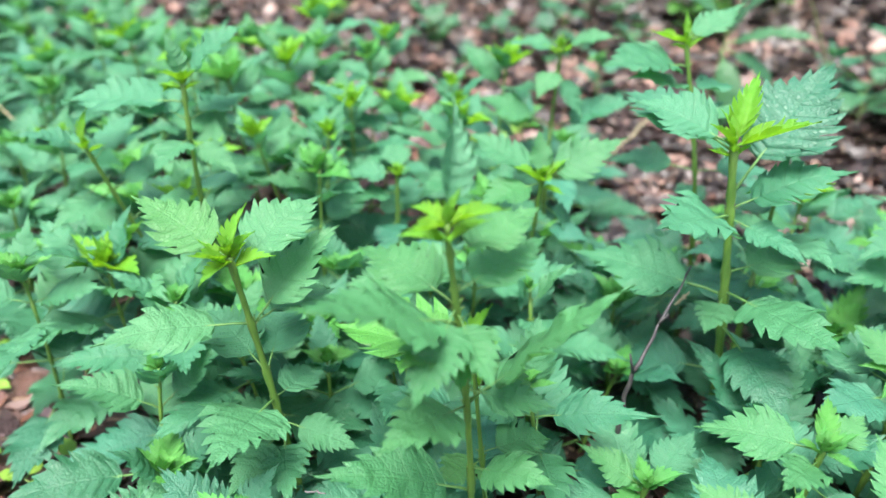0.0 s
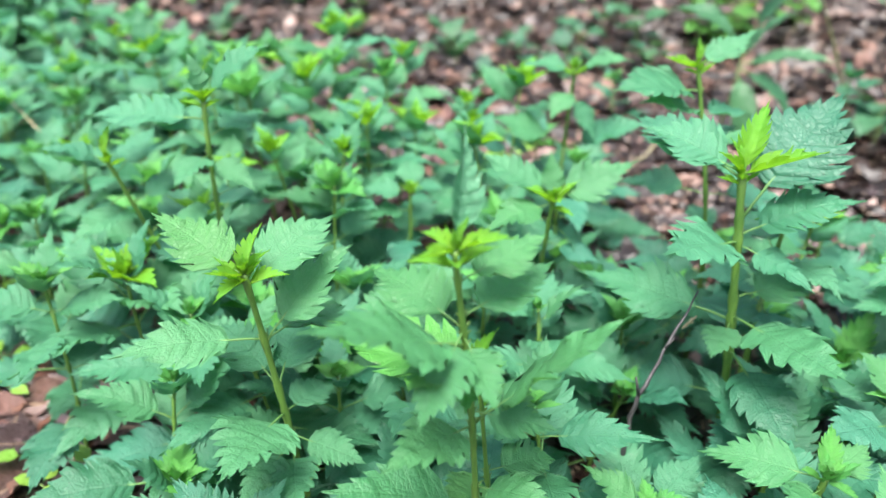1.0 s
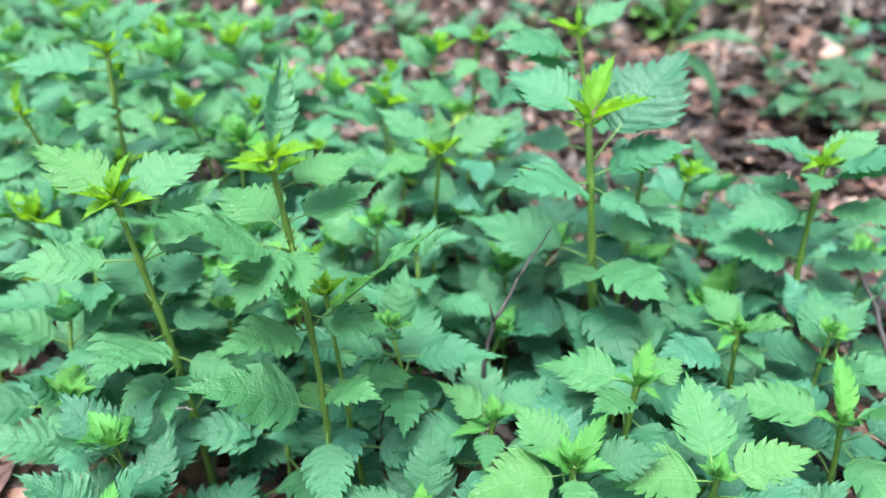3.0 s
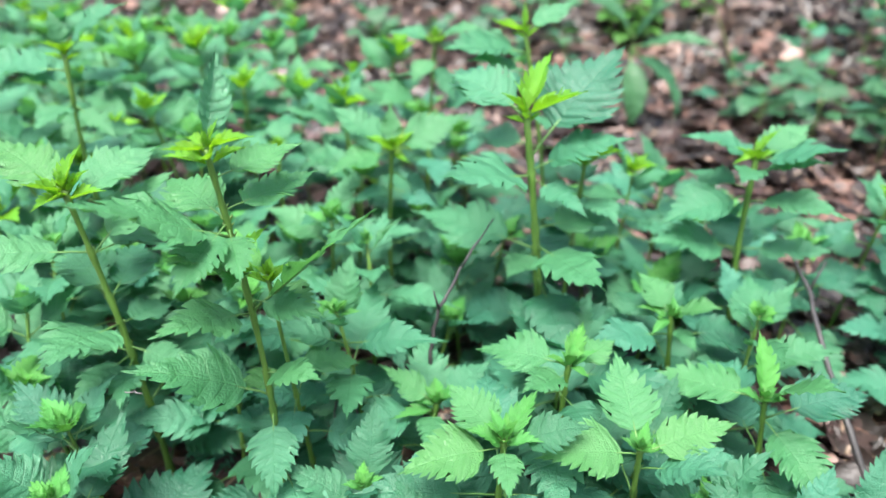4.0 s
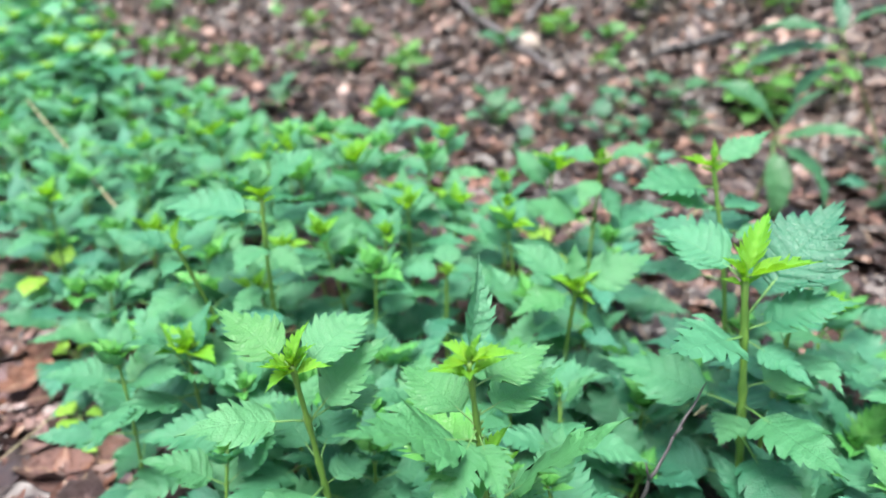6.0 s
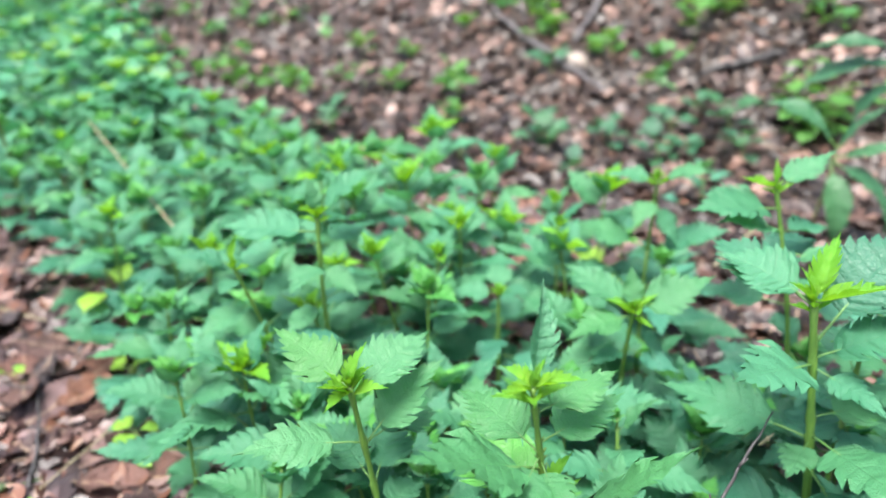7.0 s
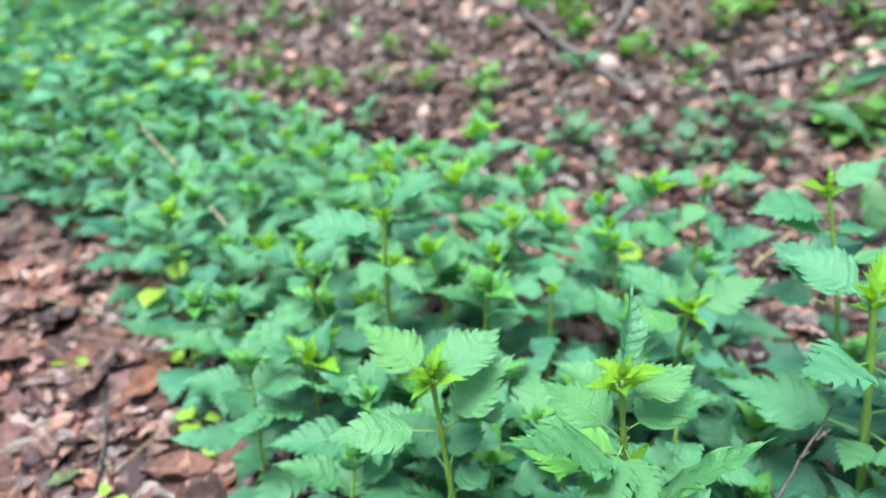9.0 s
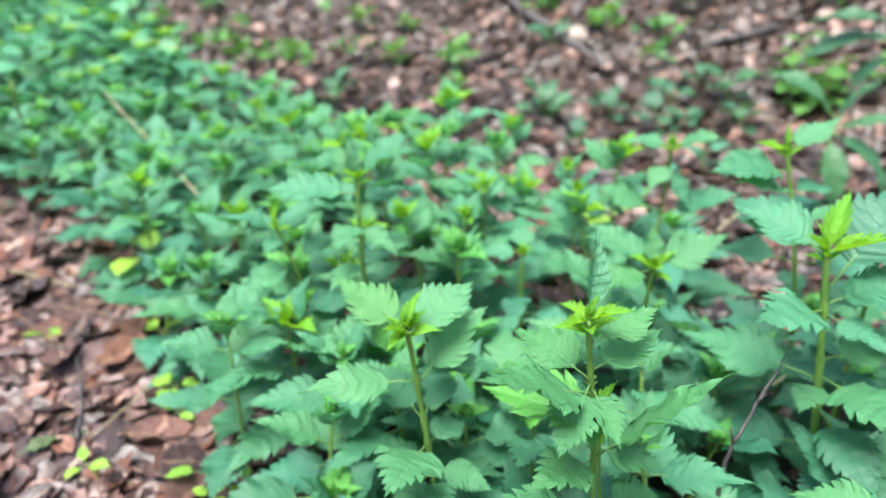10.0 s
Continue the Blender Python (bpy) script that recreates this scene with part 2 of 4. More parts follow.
def leaf_arrays(teeth=11, width=0.33, fold=0.25, droop=0.6, wave=0.03, petiole=0.3, inner=(0.42, 0.76), depth=0.29,
                quilt=0.0045, peak=0.32, slope=0.52, seed=0, curl=0.0):
    """A serrated leaf blade one unit long with its stalk: verts, faces, uvs, material slots (0 blade, 1 stalk). It grows along +y, upper side +z."""
    rng = random.Random(seed)
    a = 1.5 * peak / (1 - peak)
    top = peak ** a * (1 - peak) ** 1.5

    def half(v):
        v = min(max(v, 0.0), 1.0)
        return width * (v ** a) * (1 - v) ** 1.5 / top

    # spine: the blade bends down along its length
    steps = 60
    spine, y, z = [], petiole, 0.0
    for i in range(steps + 1):
        s = i / steps
        spine.append((y, z, -droop * s ** 1.4))
        y += math.cos(-droop * s ** 1.4) / steps
        z += math.sin(-droop * s ** 1.4) / steps

    def at(v):
        f = min(max(v, 0.0), 1.0) * steps
        i = min(int(f), steps - 1)
        t = f - i
        return [p + (q - p) * t for p, q in zip(spine[i], spine[i + 1])]

    cols = [0.0] + list(inner) + [1.0]
    verts, uvs, faces, slots = [], [], [], []
    rows = 3 * teeth
    phase = rng.random() * 6.28
    ids = {}
    for sgn in (1, -1):
        grow = 1.0
        for j in range(rows + 1):
            step = j % 3  # 0 notch, 1 shoulder, 2 point of the tooth
            if step == 0:
                grow = rng.uniform(0.86, 1.18)
            ve = min(1.0, (j // 3 + (0.0, 0.45, 0.88)[step] + (rng.uniform(-0.04, 0.04) if 0 < j < rows else 0)) / teeth)
            ve = 1.0 if j == rows else ve
            w = half(ve) if 0 < j < rows else 0.0
            cut = depth * (0.6 + 0.5 * w / width) * grow
            vm = max(0.0, ve - slope * w) if j < rows else 1.0
            for c, f in enumerate(cols):
                if c == 0 and sgn == -1:
                    ids[(sgn, j, 0)] = ids[(1, j, 0)]
                    continue
                v = vm + (ve - vm) * f
                reach = w * f
                if c == len(cols) - 1:
                    reach *= (1 - cut, 1.0, 1 + 0.45 * cut)[step]
                    v += cut * (-0.05, 0.0, 0.20)[step] * (j < rows)
                cy, cz, an = at(v)
                if v > 1:
                    cy += v - 1
                if v < 0:
                    cy += v
                h = fold * reach + curl * reach * reach / max(width, 0.01)
                h += quilt * (1, 0.5, -1)[step] * math.sin(math.pi * min(f * 0.9, 1.0)) * min(1.0, w / width * 1.5)
                h += wave * (math.sin(phase + v * 9 + sgn * 1.3) + 0.6 * math.sin(2 * phase + v * 23 - sgn)) * f * f * min(1.0, 1.4 * w / width)
                h += rng.uniform(-0.013, 0.013) * (c > 0)
                verts.append(Vector((sgn * reach, cy - math.sin(an) * h, cz + math.cos(an) * h)))
                uvs.append((0.5 + 0.5 * sgn * f * w / width, j / 3))
                ids[(sgn, j, c)] = len(verts) - 1
    for sgn in (1, -1):
        for j in range(rows):
            for c in range(len(cols) - 1):
                q = [ids[(sgn, j, c)], ids[(sgn, j, c + 1)], ids[(sgn, j + 1, c + 1)], ids[(sgn, j + 1, c)]]
                if sgn == -1:
                    q.reverse()
                faces.append(tuple(q))
                slots.append(0)
    if petiole > 0:
        r = 0.0105
        pv, pf = tube([(0, 0, 0), (0, petiole * 0.5, 0.01), (0, petiole + 0.03, -0.004), (0, petiole + 0.35, at(0.35)[1] - 0.014)], [r * 1.2, r, r, r * 0.35], 5)
        o = len(verts)
        verts += pv
        uvs += [(0.5, 0.5)] * len(pv)
        faces += [tuple(i + o for i in f) for f in pf]
        slots += [1] * len(pf)
    return verts, faces, uvs, slots


REACH = {}


def leaf_mesh(name, blade, **kw):
    v, f, u, s = leaf_arrays(**kw)
    me = mesh_of(name, v, f, [blade, M_PETIOLE], u, s)
    tip = max((v[i] for i, k in enumerate(u) if abs(k[0] - 0.5) < 1e-6), key=lambda p: p.length)
    REACH[me.name] = (tip.length, math.degrees(math.atan2(tip.z, tip.y)))
    return me


OLD_LEAVES = [leaf_mesh("mature_leaf", M_OLD, teeth=9 + i % 3, width=0.275 + 0.025 * (i % 3), fold=0.04 + 0.06 * (i % 3), droop=0.15 + 0.09 * i, wave=0.045, petiole=0.36, depth=0.23 + 0.04 * (i % 3), peak=0.26 + 0.02 * (i % 3), seed=i) for i in range(8)]
# full-grown shape in the upper colour: stronger light on tall plants is coloured in
GROWN_LEAVES = [leaf_mesh("grown_leaf", M_MID, teeth=9 + i % 3, width=0.27 + 0.025 * (i % 3), fold=0.05 + 0.06 * (i % 3), droop=0.15 + 0.11 * i, wave=0.045, petiole=0.3, depth=0.25 + 0.04 * (i % 3), peak=0.26 + 0.02 * (i % 3), seed=10 + i) for i in range(6)]
MID_LEAVES = [leaf_mesh("upper_leaf", M_MID, teeth=9 + i % 3, width=0.26 + 0.025 * (i % 3), fold=0.14 + 0.07 * (i % 3), droop=0.1 + 0.09 * i, wave=0.04, petiole=0.22, peak=0.26 + 0.02 * (i % 3), seed=20 + i) for i in range(8)]
YOUNG_LEAVES = [leaf_mesh("young_leaf", M_YOUNG, teeth=7, width=0.20 + 0.02 * i, fold=0.75, droop=-0.2 + 0.2 * i, wave=0.03, petiole=0.10, inner=(0.5,), quilt=0.010, seed=40 + i) for i in range(4)]
GREEN_TIPS = [leaf_mesh("tip_leaf", M_TIP, teeth=7, width=0.24 + 0.025 * i, fold=0.5, droop=-0.1 + 0.2 * i, wave=0.03, petiole=0.12, seed=50 + i) for i in range(4)]
BROAD_YOUNG = [leaf_mesh("opening_leaf", M_YOUNG, teeth=7, width=0.27, fold=0.45, droop=0.1 + 0.3 * i, wave=0.03, petiole=0.12, seed=66 + i) for i in range(2)]
FRESH_LEAVES = [leaf_mesh("fresh_leaf", M_FRESH, teeth=9 + i % 3, width=0.26 + 0.03 * (i % 3), fold=0.10 + 0.07 * (i % 3), droop=0.1 + 0.11 * i, wave=0.04, petiole=0.24, peak=0.26 + 0.02 * (i % 3), seed=30 + i) for i in range(6)]
FOLDED_LEAVES = [leaf_mesh("folded_leaf", M_OLD, teeth=9, width=0.15, fold=0.7, droop=0.05 + 0.15 * i, wave=0.03, petiole=0.15, seed=60 + i) for i in range(2)]


def turned(p, az, elev, roll, size, wide=1.0):
    """A leaf's place: az 0 points along +y, 90 along -x; elev is its rise; roll tips the blade about its own length."""
    r = Euler((0, 0, radians(az))).to_matrix() @ Euler((radians(elev), 0, 0)).to_matrix() @ Euler((0, radians(roll), 0)).to_matrix()
    return Matrix.Translation(p) @ r.to_4x4() @ Matrix.Diagonal((size * wide, size, size, 1))


def gz(x, y):
    """Height of the woodland floor."""
    h = 0.018 * math.sin(1.7 * x + 0.6) * math.cos(1.3 * y) + 0.02 * noise.noise(Vector((x * 0.8, y * 0.8, 2.0)))
    s = y + 0.55 * x - 2.35  # the bank that rises behind the patch
    bank = 0.25 * (s + math.sqrt(s * s + 0.05)) if x < 2.2 else 0.25 * (y - 1.14 + math.sqrt((y - 1.14) ** 2 + 0.05))
    lumps = 0.03 * noise.noise(Vector((x * 2.3, y * 2.3, 5.0))) * max(0.0, min(1.0, s + 0.6))
    return 0.012 + h + bank + lumps


NETTLE_LABELS = (
    "tall stinging nettle with serrated leaves and yellow-green tip",
    "young stinging nettle with toothed blue-green leaves in the patch",
    "low stinging nettle with broad toothed leaves near the ground",
)


def nettle(top, foot=None, seed=0, pairs=5, size=0.065, az=0.0, radius=0.0024, leaves=None, bud=1.0, label="", first=0.05, gap=0.034, bow=None, low=False):
    """One stinging nettle: stem with nodes, opposite leaves set crosswise and a tip of young leaves.
    leaves: rows of (metres below the tip, az, rise to the leaf's end, roll, reach, kind) above the regular pairs."""
    rng = random.Random(seed * 7 + 3)
    top = Vector(top)
    if foot is None:
        foot = (top.x + rng.uniform(-0.03, 0.03), top.y + rng.uniform(-0.03, 0.03))
    ground_z = gz(foot[0], foot[1]) - 0.01
    foot = Vector((foot[0], foot[1], ground_z))
    h = (top - foot).length
    label = label or NETTLE_LABELS[0 if h > 0.3 else 1 if h > 0.2 else 2]
    base = thing("nettle", Matrix.Translation(foot), label, "nettle", "nettle patch")
    rel = top - foot
    bend = Vector((rng.uniform(-0.012, 0.012), rng.uniform(-0.012, 0.012), 0)) * h / 0.3

    if bow:
        bend = Vector((*bow, 0))

    def along(s):
        return rel * s + bend * math.sin(math.pi * s)

    down, d, k = [], first * 0.35, 0
    while d < h * 0.93 and k < 14:
        down.append(d)
        d += gap * (0.5 + 0.22 * min(k, 4)) * rng.uniform(0.85, 1.15)
        k += 1
    if leaves:
        deepest = max(r[0] for r in leaves)
        down = [q for q in down if q > deepest + 0.02]
    nodes = sorted({round(1 - q, 3) for q in [d / h for d in down] + [r[0] / h for r in leaves or ()]})
    pts, rad = [], []
    n = 14
    ss = sorted(set([i / n for i in range(n + 1)] + [max(0.02, min(0.99, s)) for s in nodes]))
    for s in ss:
        pts.append(along(s))
        swell = 1.35 if any(abs(s - q) < 1e-4 for q in nodes) else 1.0
        rad.append(radius * (1.30 - 0.55 * s) * swell)
    v, f = tube(pts, rad, 8)
    for s in nodes:  # paired stipules at each node
        for q in (0, 180):
            c = along(max(0.02, min(0.99, s)))
            w = radians(rng.uniform(0, 60) + q)
            tipd = Vector((math.cos(w), math.sin(w), 1.1)) * 0.004
            sv, sf = tube([c, c + tipd * 0.6, c + tipd], [radius * 0.5, radius * 0.35, 0.0002], 4)
            o = len(v)
            v += sv
            f += [tuple(i + o for i in x) for x in sf]
    if leaves:
        for q in range(int(260 * h)):  # stinging hairs
            s = rng.uniform(0.3, 0.99)
            c = along(s)
            w = rng.uniform(0, 6.283)
            out_way = Vector((math.cos(w), math.sin(w), rng.uniform(-0.2, 0.5)))
            c = c + out_way * radius * (1.22 - 0.55 * s)
            hv, hf = tube([c, c + out_way * rng.uniform(0.0012, 0.0024)], [0.00016, 0.00003], 3)
            o = len(v)
            v += hv
            f += [tuple(i + o for i in x) for x in hf]
    part("stem", mesh_of("stem", v, f, [M_STEM]), base)
    tips = YOUNG_LEAVES if h > (0.23 if top.y > 0.6 else 0.27) and not low else GREEN_TIPS
    for below, a, elev, roll, reach, kind in leaves or ():
        me = rng.choice((tips, MID_LEAVES, GROWN_LEAVES if h > 0.3 else OLD_LEAVES, FOLDED_LEAVES, BROAD_YOUNG, GREEN_TIPS, FRESH_LEAVES, OLD_LEAVES)[kind])
        far, sag = REACH[me.name]
        part("leaf", me, base, turned(along(max(0.02, 1 - below / h)), a, elev - sag, 0.9 * roll, 1.06 * reach / far, rng.uniform(0.6, 0.72) if kind == 0 else rng.uniform(0.98, 1.18)))
    a = az
    start = 3 if leaves else 0
    for k, q in enumerate(down[:pairs], start):
        grow = (0.66, 0.86, 1.0, 1.05, 1.0, 0.95, 0.9, 0.8)[min(k, 7)]
        for side in (0, 180):
            elev = (56, 30, 18, 12, 7, 3, -2, -6)[min(k, 7)] + rng.uniform(-10, 10)
            pool = MID_LEAVES if k < 3 and h > 0.2 else OLD_LEAVES
            way = a + side + rng.uniform(-16, 16)
            elev += 4 * math.cos(radians(way))
            part("leaf", rng.choice(pool), base, turned(along(max(0.02, 1 - q / h)), way, elev, rng.uniform(-12, 12) - 6 * math.sin(radians(way)),
                 1.1 * size * grow * rng.uniform(0.85, 1.12), rng.uniform(0.92, 1.08)))
        a += 90 + rng.uniform(-10, 10)
    # the tip: small folded upright leaves
    a = az + 90
    twist = rng.uniform(0.75, 1.2)
    for k in range(5):
        for side in (0, 180):
            part("leaf", rng.choice(tips), base, turned(along(0.975 + 0.008 * k), a + side + rng.uniform(-18, 18), 30 + 13 * k + rng.uniform(-16, 16), rng.uniform(-12, 12),
                 bud * twist * (0.032, 0.027, 0.021, 0.016, 0.011)[k] * rng.uniform(0.8, 1.2) * size / 0.065), "small yellow-green leaf" if tips is YOUNG_LEAVES else "small fresh green leaf")
        a += 90 + rng.uniform(-12, 12)
    return base


# ---------- ground ----------
def ground_sheet():
    xs = sorted(set([-120, -60, -30, -16, -10] + [round(-7 + 0.12 * i, 2) for i in range(118)] + [10, 16, 30, 60, 120]))
    ys = sorted(set([-120, -60, -30, -10, -4, -2] + [round(-1 + 0.12 * i, 2) for i in range(92)] + [12, 16, 24, 40, 80, 160]))
    verts = [(x, y, gz(max(-8, min(8, x)), max(-3, min(12, y)))) for y in ys for x in xs]
    nx = len(xs)
    faces = [(j * nx + i, j * nx + i + 1, (j + 1) * nx + i + 1, (j + 1) * nx + i) for j in range(len(ys) - 1) for i in range(nx - 1)]
    return mesh_of("ground", verts, faces, [M_SOIL])


ground = new("ground", ground_sheet())
tagged(ground, "dark woodland soil covered with brown fallen leaves", "ground", kind="structure")

# left and right borders of the nettle patch
LEFT = [(-0.12, 0.1), (-0.22, 0.32), (-0.31, 0.47), (-0.42, 0.62), (-0.64, 0.82), (-0.84, 1.0), (-1.12, 1.25), (-1.5, 1.42), (-2.6, 2.1), (-5.0, 3.6)]
RIGHT = [(0.95, 0.1), (0.95, 0.58), (0.66, 0.72), (0.40, 0.84), (0.24, 0.98), (0.1, 1.14), (-0.05, 1.18), (-0.3, 1.24), (-0.48, 1.34), (-0.66, 1.54), (-0.85, 1.70), (-1.15, 1.95), (-1.65, 2.55), (-2.05, 3.3), (-3.2, 5.2)]
RING = LEFT + RIGHT[::-1]


def inside(x, y, ring=RING):
    c = False
    for (x1, y1), (x2, y2) in zip(ring, ring[1:] + ring[:1]):
        if (y1 > y) != (y2 > y) and x < (x2 - x1) * (y - y1) / (y2 - y1) + x1:
            c = not c
    return c


def dead_leaf_arrays(kind, seed):
    """A curled, ragged fallen leaf one unit long: verts, faces, uvs. kind 0 is oval with a point, 1 is lobed, 2 is torn."""
    rng = random.Random(seed)
    n = 12
    cols = (-1, -0.66, -0.33, 0, 0.33, 0.66, 1)
    verts, uvs, faces = [], [], []
    cu, cv, tw = rng.uniform(-0.35, 0.6), rng.uniform(-0.35, 0.45), rng.uniform(-0.5, 0.5)
    ph, ph2 = rng.random() * 6, rng.random() * 6
    tear = rng.uniform(0.35, 0.75)
    for j in range(n + 1):
        v = j / n
        wid = 0.34 * max(0.0, math.sin(math.pi * (0.02 + 0.96 * v) ** 0.9)) ** 0.75
        for u in cols:
            edge = 1.0
            if abs(u) == 1:
                edge = rng.uniform(0.94, 1.05)
                if kind == 1:
                    edge *= 1.0 + 0.24 * math.sin(v * 22 + (0.8 if u > 0 else 0))
                if kind == 2 and u > 0 and v > tear:
                    edge *= 0.45
            x = u * wid * edge + 0.04 * math.sin(ph + 3 * v)
            z = cu * x * x * 1.5 + cv * (v - 0.5) ** 2 + tw * x * (v - 0.5) + 0.03 * math.sin(ph + 8 * v + 2 * u) + 0.015 * math.sin(ph2 + 19 * v - 5 * u)
            z += rng.uniform(-0.008, 0.008) + 0.05 * abs(u) ** 2 * (1 if cu > 0 else -1)
            verts.append((x, v - 0.5, z))
            uvs.append((0.5 + 0.5 * u * wid / 0.4, v))
    m = len(cols)
    for j in range(n):
        for i in range(m - 1):
            faces.append((j * m + i, j * m + i + 1, j * m + m + 1 + i, j * m + m + i))
    return np.array(verts), faces, np.array(uvs)


DEAD = [dead_leaf_arrays(i % 3, 100 + i) for i in range(12)]
DEAD_MESH = [mesh_of("dead_leaf", v, f, [M_LITTER], u) for v, f, u in DEAD]


def lie(rng, x, y, lift, tilt):
    """The place of a piece that lies on the floor there, along its slope."""
    z = gz(x, y)
    normal = Vector(((z - gz(x + 0.05, y)) / 0.05, (z - gz(x, y + 0.05)) / 0.05, 1)).normalized()
    lean = Vector((0, 0, 1)).rotation_difference(normal).to_matrix().to_4x4()
    return Matrix.Translation((x, y, z + lift)) @ lean @ Euler((rng.gauss(0, tilt), rng.gauss(0, tilt), rng.uniform(0, 6.28))).to_matrix().to_4x4()


class Bag:
    """Gathers many small pieces into one mesh."""

    def __init__(self):
        self.v, self.f, self.u, self.s, self.n = [], [], [], [], 0

    def add(self, verts, faces, uvs, m, slot=0):
        a = np.array(m)
        self.v.append(np.asarray(verts) @ a[:3, :3].T + a[:3, 3])
        n = self.n
        self.f += [tuple(i + n for i in f) for f in faces]
        self.u.append(np.asarray(uvs))
        self.s += [slot] * len(faces) if isinstance(slot, int) else list(slot)
        self.n += len(verts)

    def mesh(self, name, mats):
        return mesh_of(name, np.concatenate(self.v), self.f, mats, np.concatenate(self.u), self.s)


# carpet of fallen leaves
rng = random.Random(5)
carpet = Bag()
COARSE = []
for v, f, u in DEAD[:6]:
    keep = [j * 7 + i for j in (0, 3, 6, 9, 12) for i in (0, 3, 6)]
    COARSE.append((v[keep], [(j * 3 + i, j * 3 + i + 1, j * 3 + 4 + i, j * 3 + 3 + i) for j in range(4) for i in range(2)], u[keep]))
for i in range(38000):
    y = 0.25 + 6.0 * rng.random() ** 1.25
    x = rng.uniform(-0.75, 0.78) * (y + 0.7)
    near = y < 1.7
    size = rng.uniform(0.045, 0.095) if near else rng.uniform(0.034, 0.070)
    v, f, u = (DEAD if near else COARSE)[rng.randrange(6)]
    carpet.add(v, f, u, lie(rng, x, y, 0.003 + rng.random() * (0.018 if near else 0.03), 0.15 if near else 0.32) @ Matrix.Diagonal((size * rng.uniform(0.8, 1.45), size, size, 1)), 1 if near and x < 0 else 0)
for i in range(6500):  # crumbled bits on the path
    y, x = rng.uniform(0.35, 1.7) if i < 1500 else rng.gauss(0.3, 0.8), rng.uniform(-1.8, -0.22) if i < 1500 else rng.gauss(-1.2, 0.8)
    if inside(x, y):
        continue
    size = rng.uniform(0.012, 0.045)
    v, f, u = COARSE[rng.randrange(6)]
    carpet.add(v, f, u, lie(rng, x, y, 0.012 + rng.random() * 0.022, 0.35) @ Matrix.Diagonal((size * rng.uniform(0.5, 1.2), size, size, 1)), 1)
for i in range(24000):  # the floor on all sides
    w, d = rng.uniform(0, 6.283), 7.5 * rng.random() ** 0.7
    x, y = d * math.cos(w), 0.6 + d * math.sin(w)
    if y > 0.25 and abs(x) < 0.75 * (y + 0.7) and y < 6.2:
        continue
    size = rng.uniform(0.05, 0.10)
    v, f, u = COARSE[rng.randrange(6)]
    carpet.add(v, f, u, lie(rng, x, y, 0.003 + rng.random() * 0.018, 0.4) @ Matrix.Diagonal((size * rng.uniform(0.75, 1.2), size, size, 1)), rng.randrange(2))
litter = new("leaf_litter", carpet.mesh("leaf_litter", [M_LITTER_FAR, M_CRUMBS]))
tagged(litter, "carpet of curled brown fallen leaves on the woodland floor", "leaf litter", kind="stuff")


# ---------- nettles ----------
# plants that stand out
nettle((0.022, 0.365, 0.422), foot=(0.034, 0.385), bow=(0.010, 0.006), seed=1, size=0.06, az=20, radius=0.0021, bud=0.75, leaves=[
    (0.000, -10, 56, 55, 0.060, 3), (0.000, 140, 16, -8, 0.028, 0), (0.000, -93, 18, 12, 0.030, 0), (0.000, -39, 57, 0, 0.019, 0),
    (0.002, 42, 1, -6, 0.028, 0), (0.064, 134, 30, -10, 0.106, 6), (0.020, -52, 10, 8, 0.058, 6), (0.043, -48, 8, 8, 0.066, 6),
    (0.051, 49, 2, -10, 0.075, 6), (0.081, 149, 25, -16, 0.058, 6), (0.086, -44, 43, 0, 0.031, 0), (0.126, -85, 43, -22, 0.112, 6),
    (0.114, -91, -13, 14, 0.051, 1), (0.127, 145, 16, -14, 0.075, 6), (0.205, 110, 24, -14, 0.100, 6), (0.183, -126, 22, 12, 0.060, 6),
    (0.222, -170, -42, 0, 0.062, 1), (0.052, 160, -22, -4, 0.058, 6), (0.056, -158, -14, 6, 0.048, 6), (0.094, 150, 40, 0, 0.024, 5), (0.094, -140, 34, 0, 0.024, 0),
    (0.092, 178, 8, 0, 0.028, 5)])
nettle((0.037, 0.410, 0.306), foot=(0.06, 0.44), seed=41, size=0.05, radius=0.0018, bud=0.75, leaves=[
    (0.004, 61, -8, -6, 0.105, 5), (0.005, -120, -20, 8, 0.048, 6), (0.033, -5, 18, 1, 0.030, 0), (0.092, -60, -17, 11, 0.060, 6), (0.100, 143, 20, -5, 0.050, 6)])
nettle((-0.119, 0.445, 0.352), foot=(-0.096, 0.465), seed=2, size=0.066, radius=0.0026, bud=1.0, leaves=[
    (0.003, 66, 19, -14, 0.080, 6), (0.001, 150, 30, -12, 0.034, 0), (0.000, -30, 55, 0, 0.034, 0), (0.000, -48, 30, 8, 0.022, 0),
    (0.005, 160, 3, -5, 0.030, 0), (0.010, -34, 12, 12, 0.082, 1), (0.062, -50, 36, 8, 0.088, 2), (0.058, 112, 3, -10, 0.095, 2),
    (0.060, -28, -13, 10, 0.085, 2), (0.107, 0, 8, 6, 0.075, 2), (0.107, 50, 14, -6, 0.075, 2), (0.134, 172, 16, -10, 0.095, 2),
    (0.134, -27, -10, 12, 0.060, 1), (0.158, -97, -19, 10, 0.060, 2), (0.165, 62, -19, -10, 0.090, 2), (0.172, -165, 6, 4, 0.075, 2), (0.168, 158, -4, -4, 0.066, 2)])
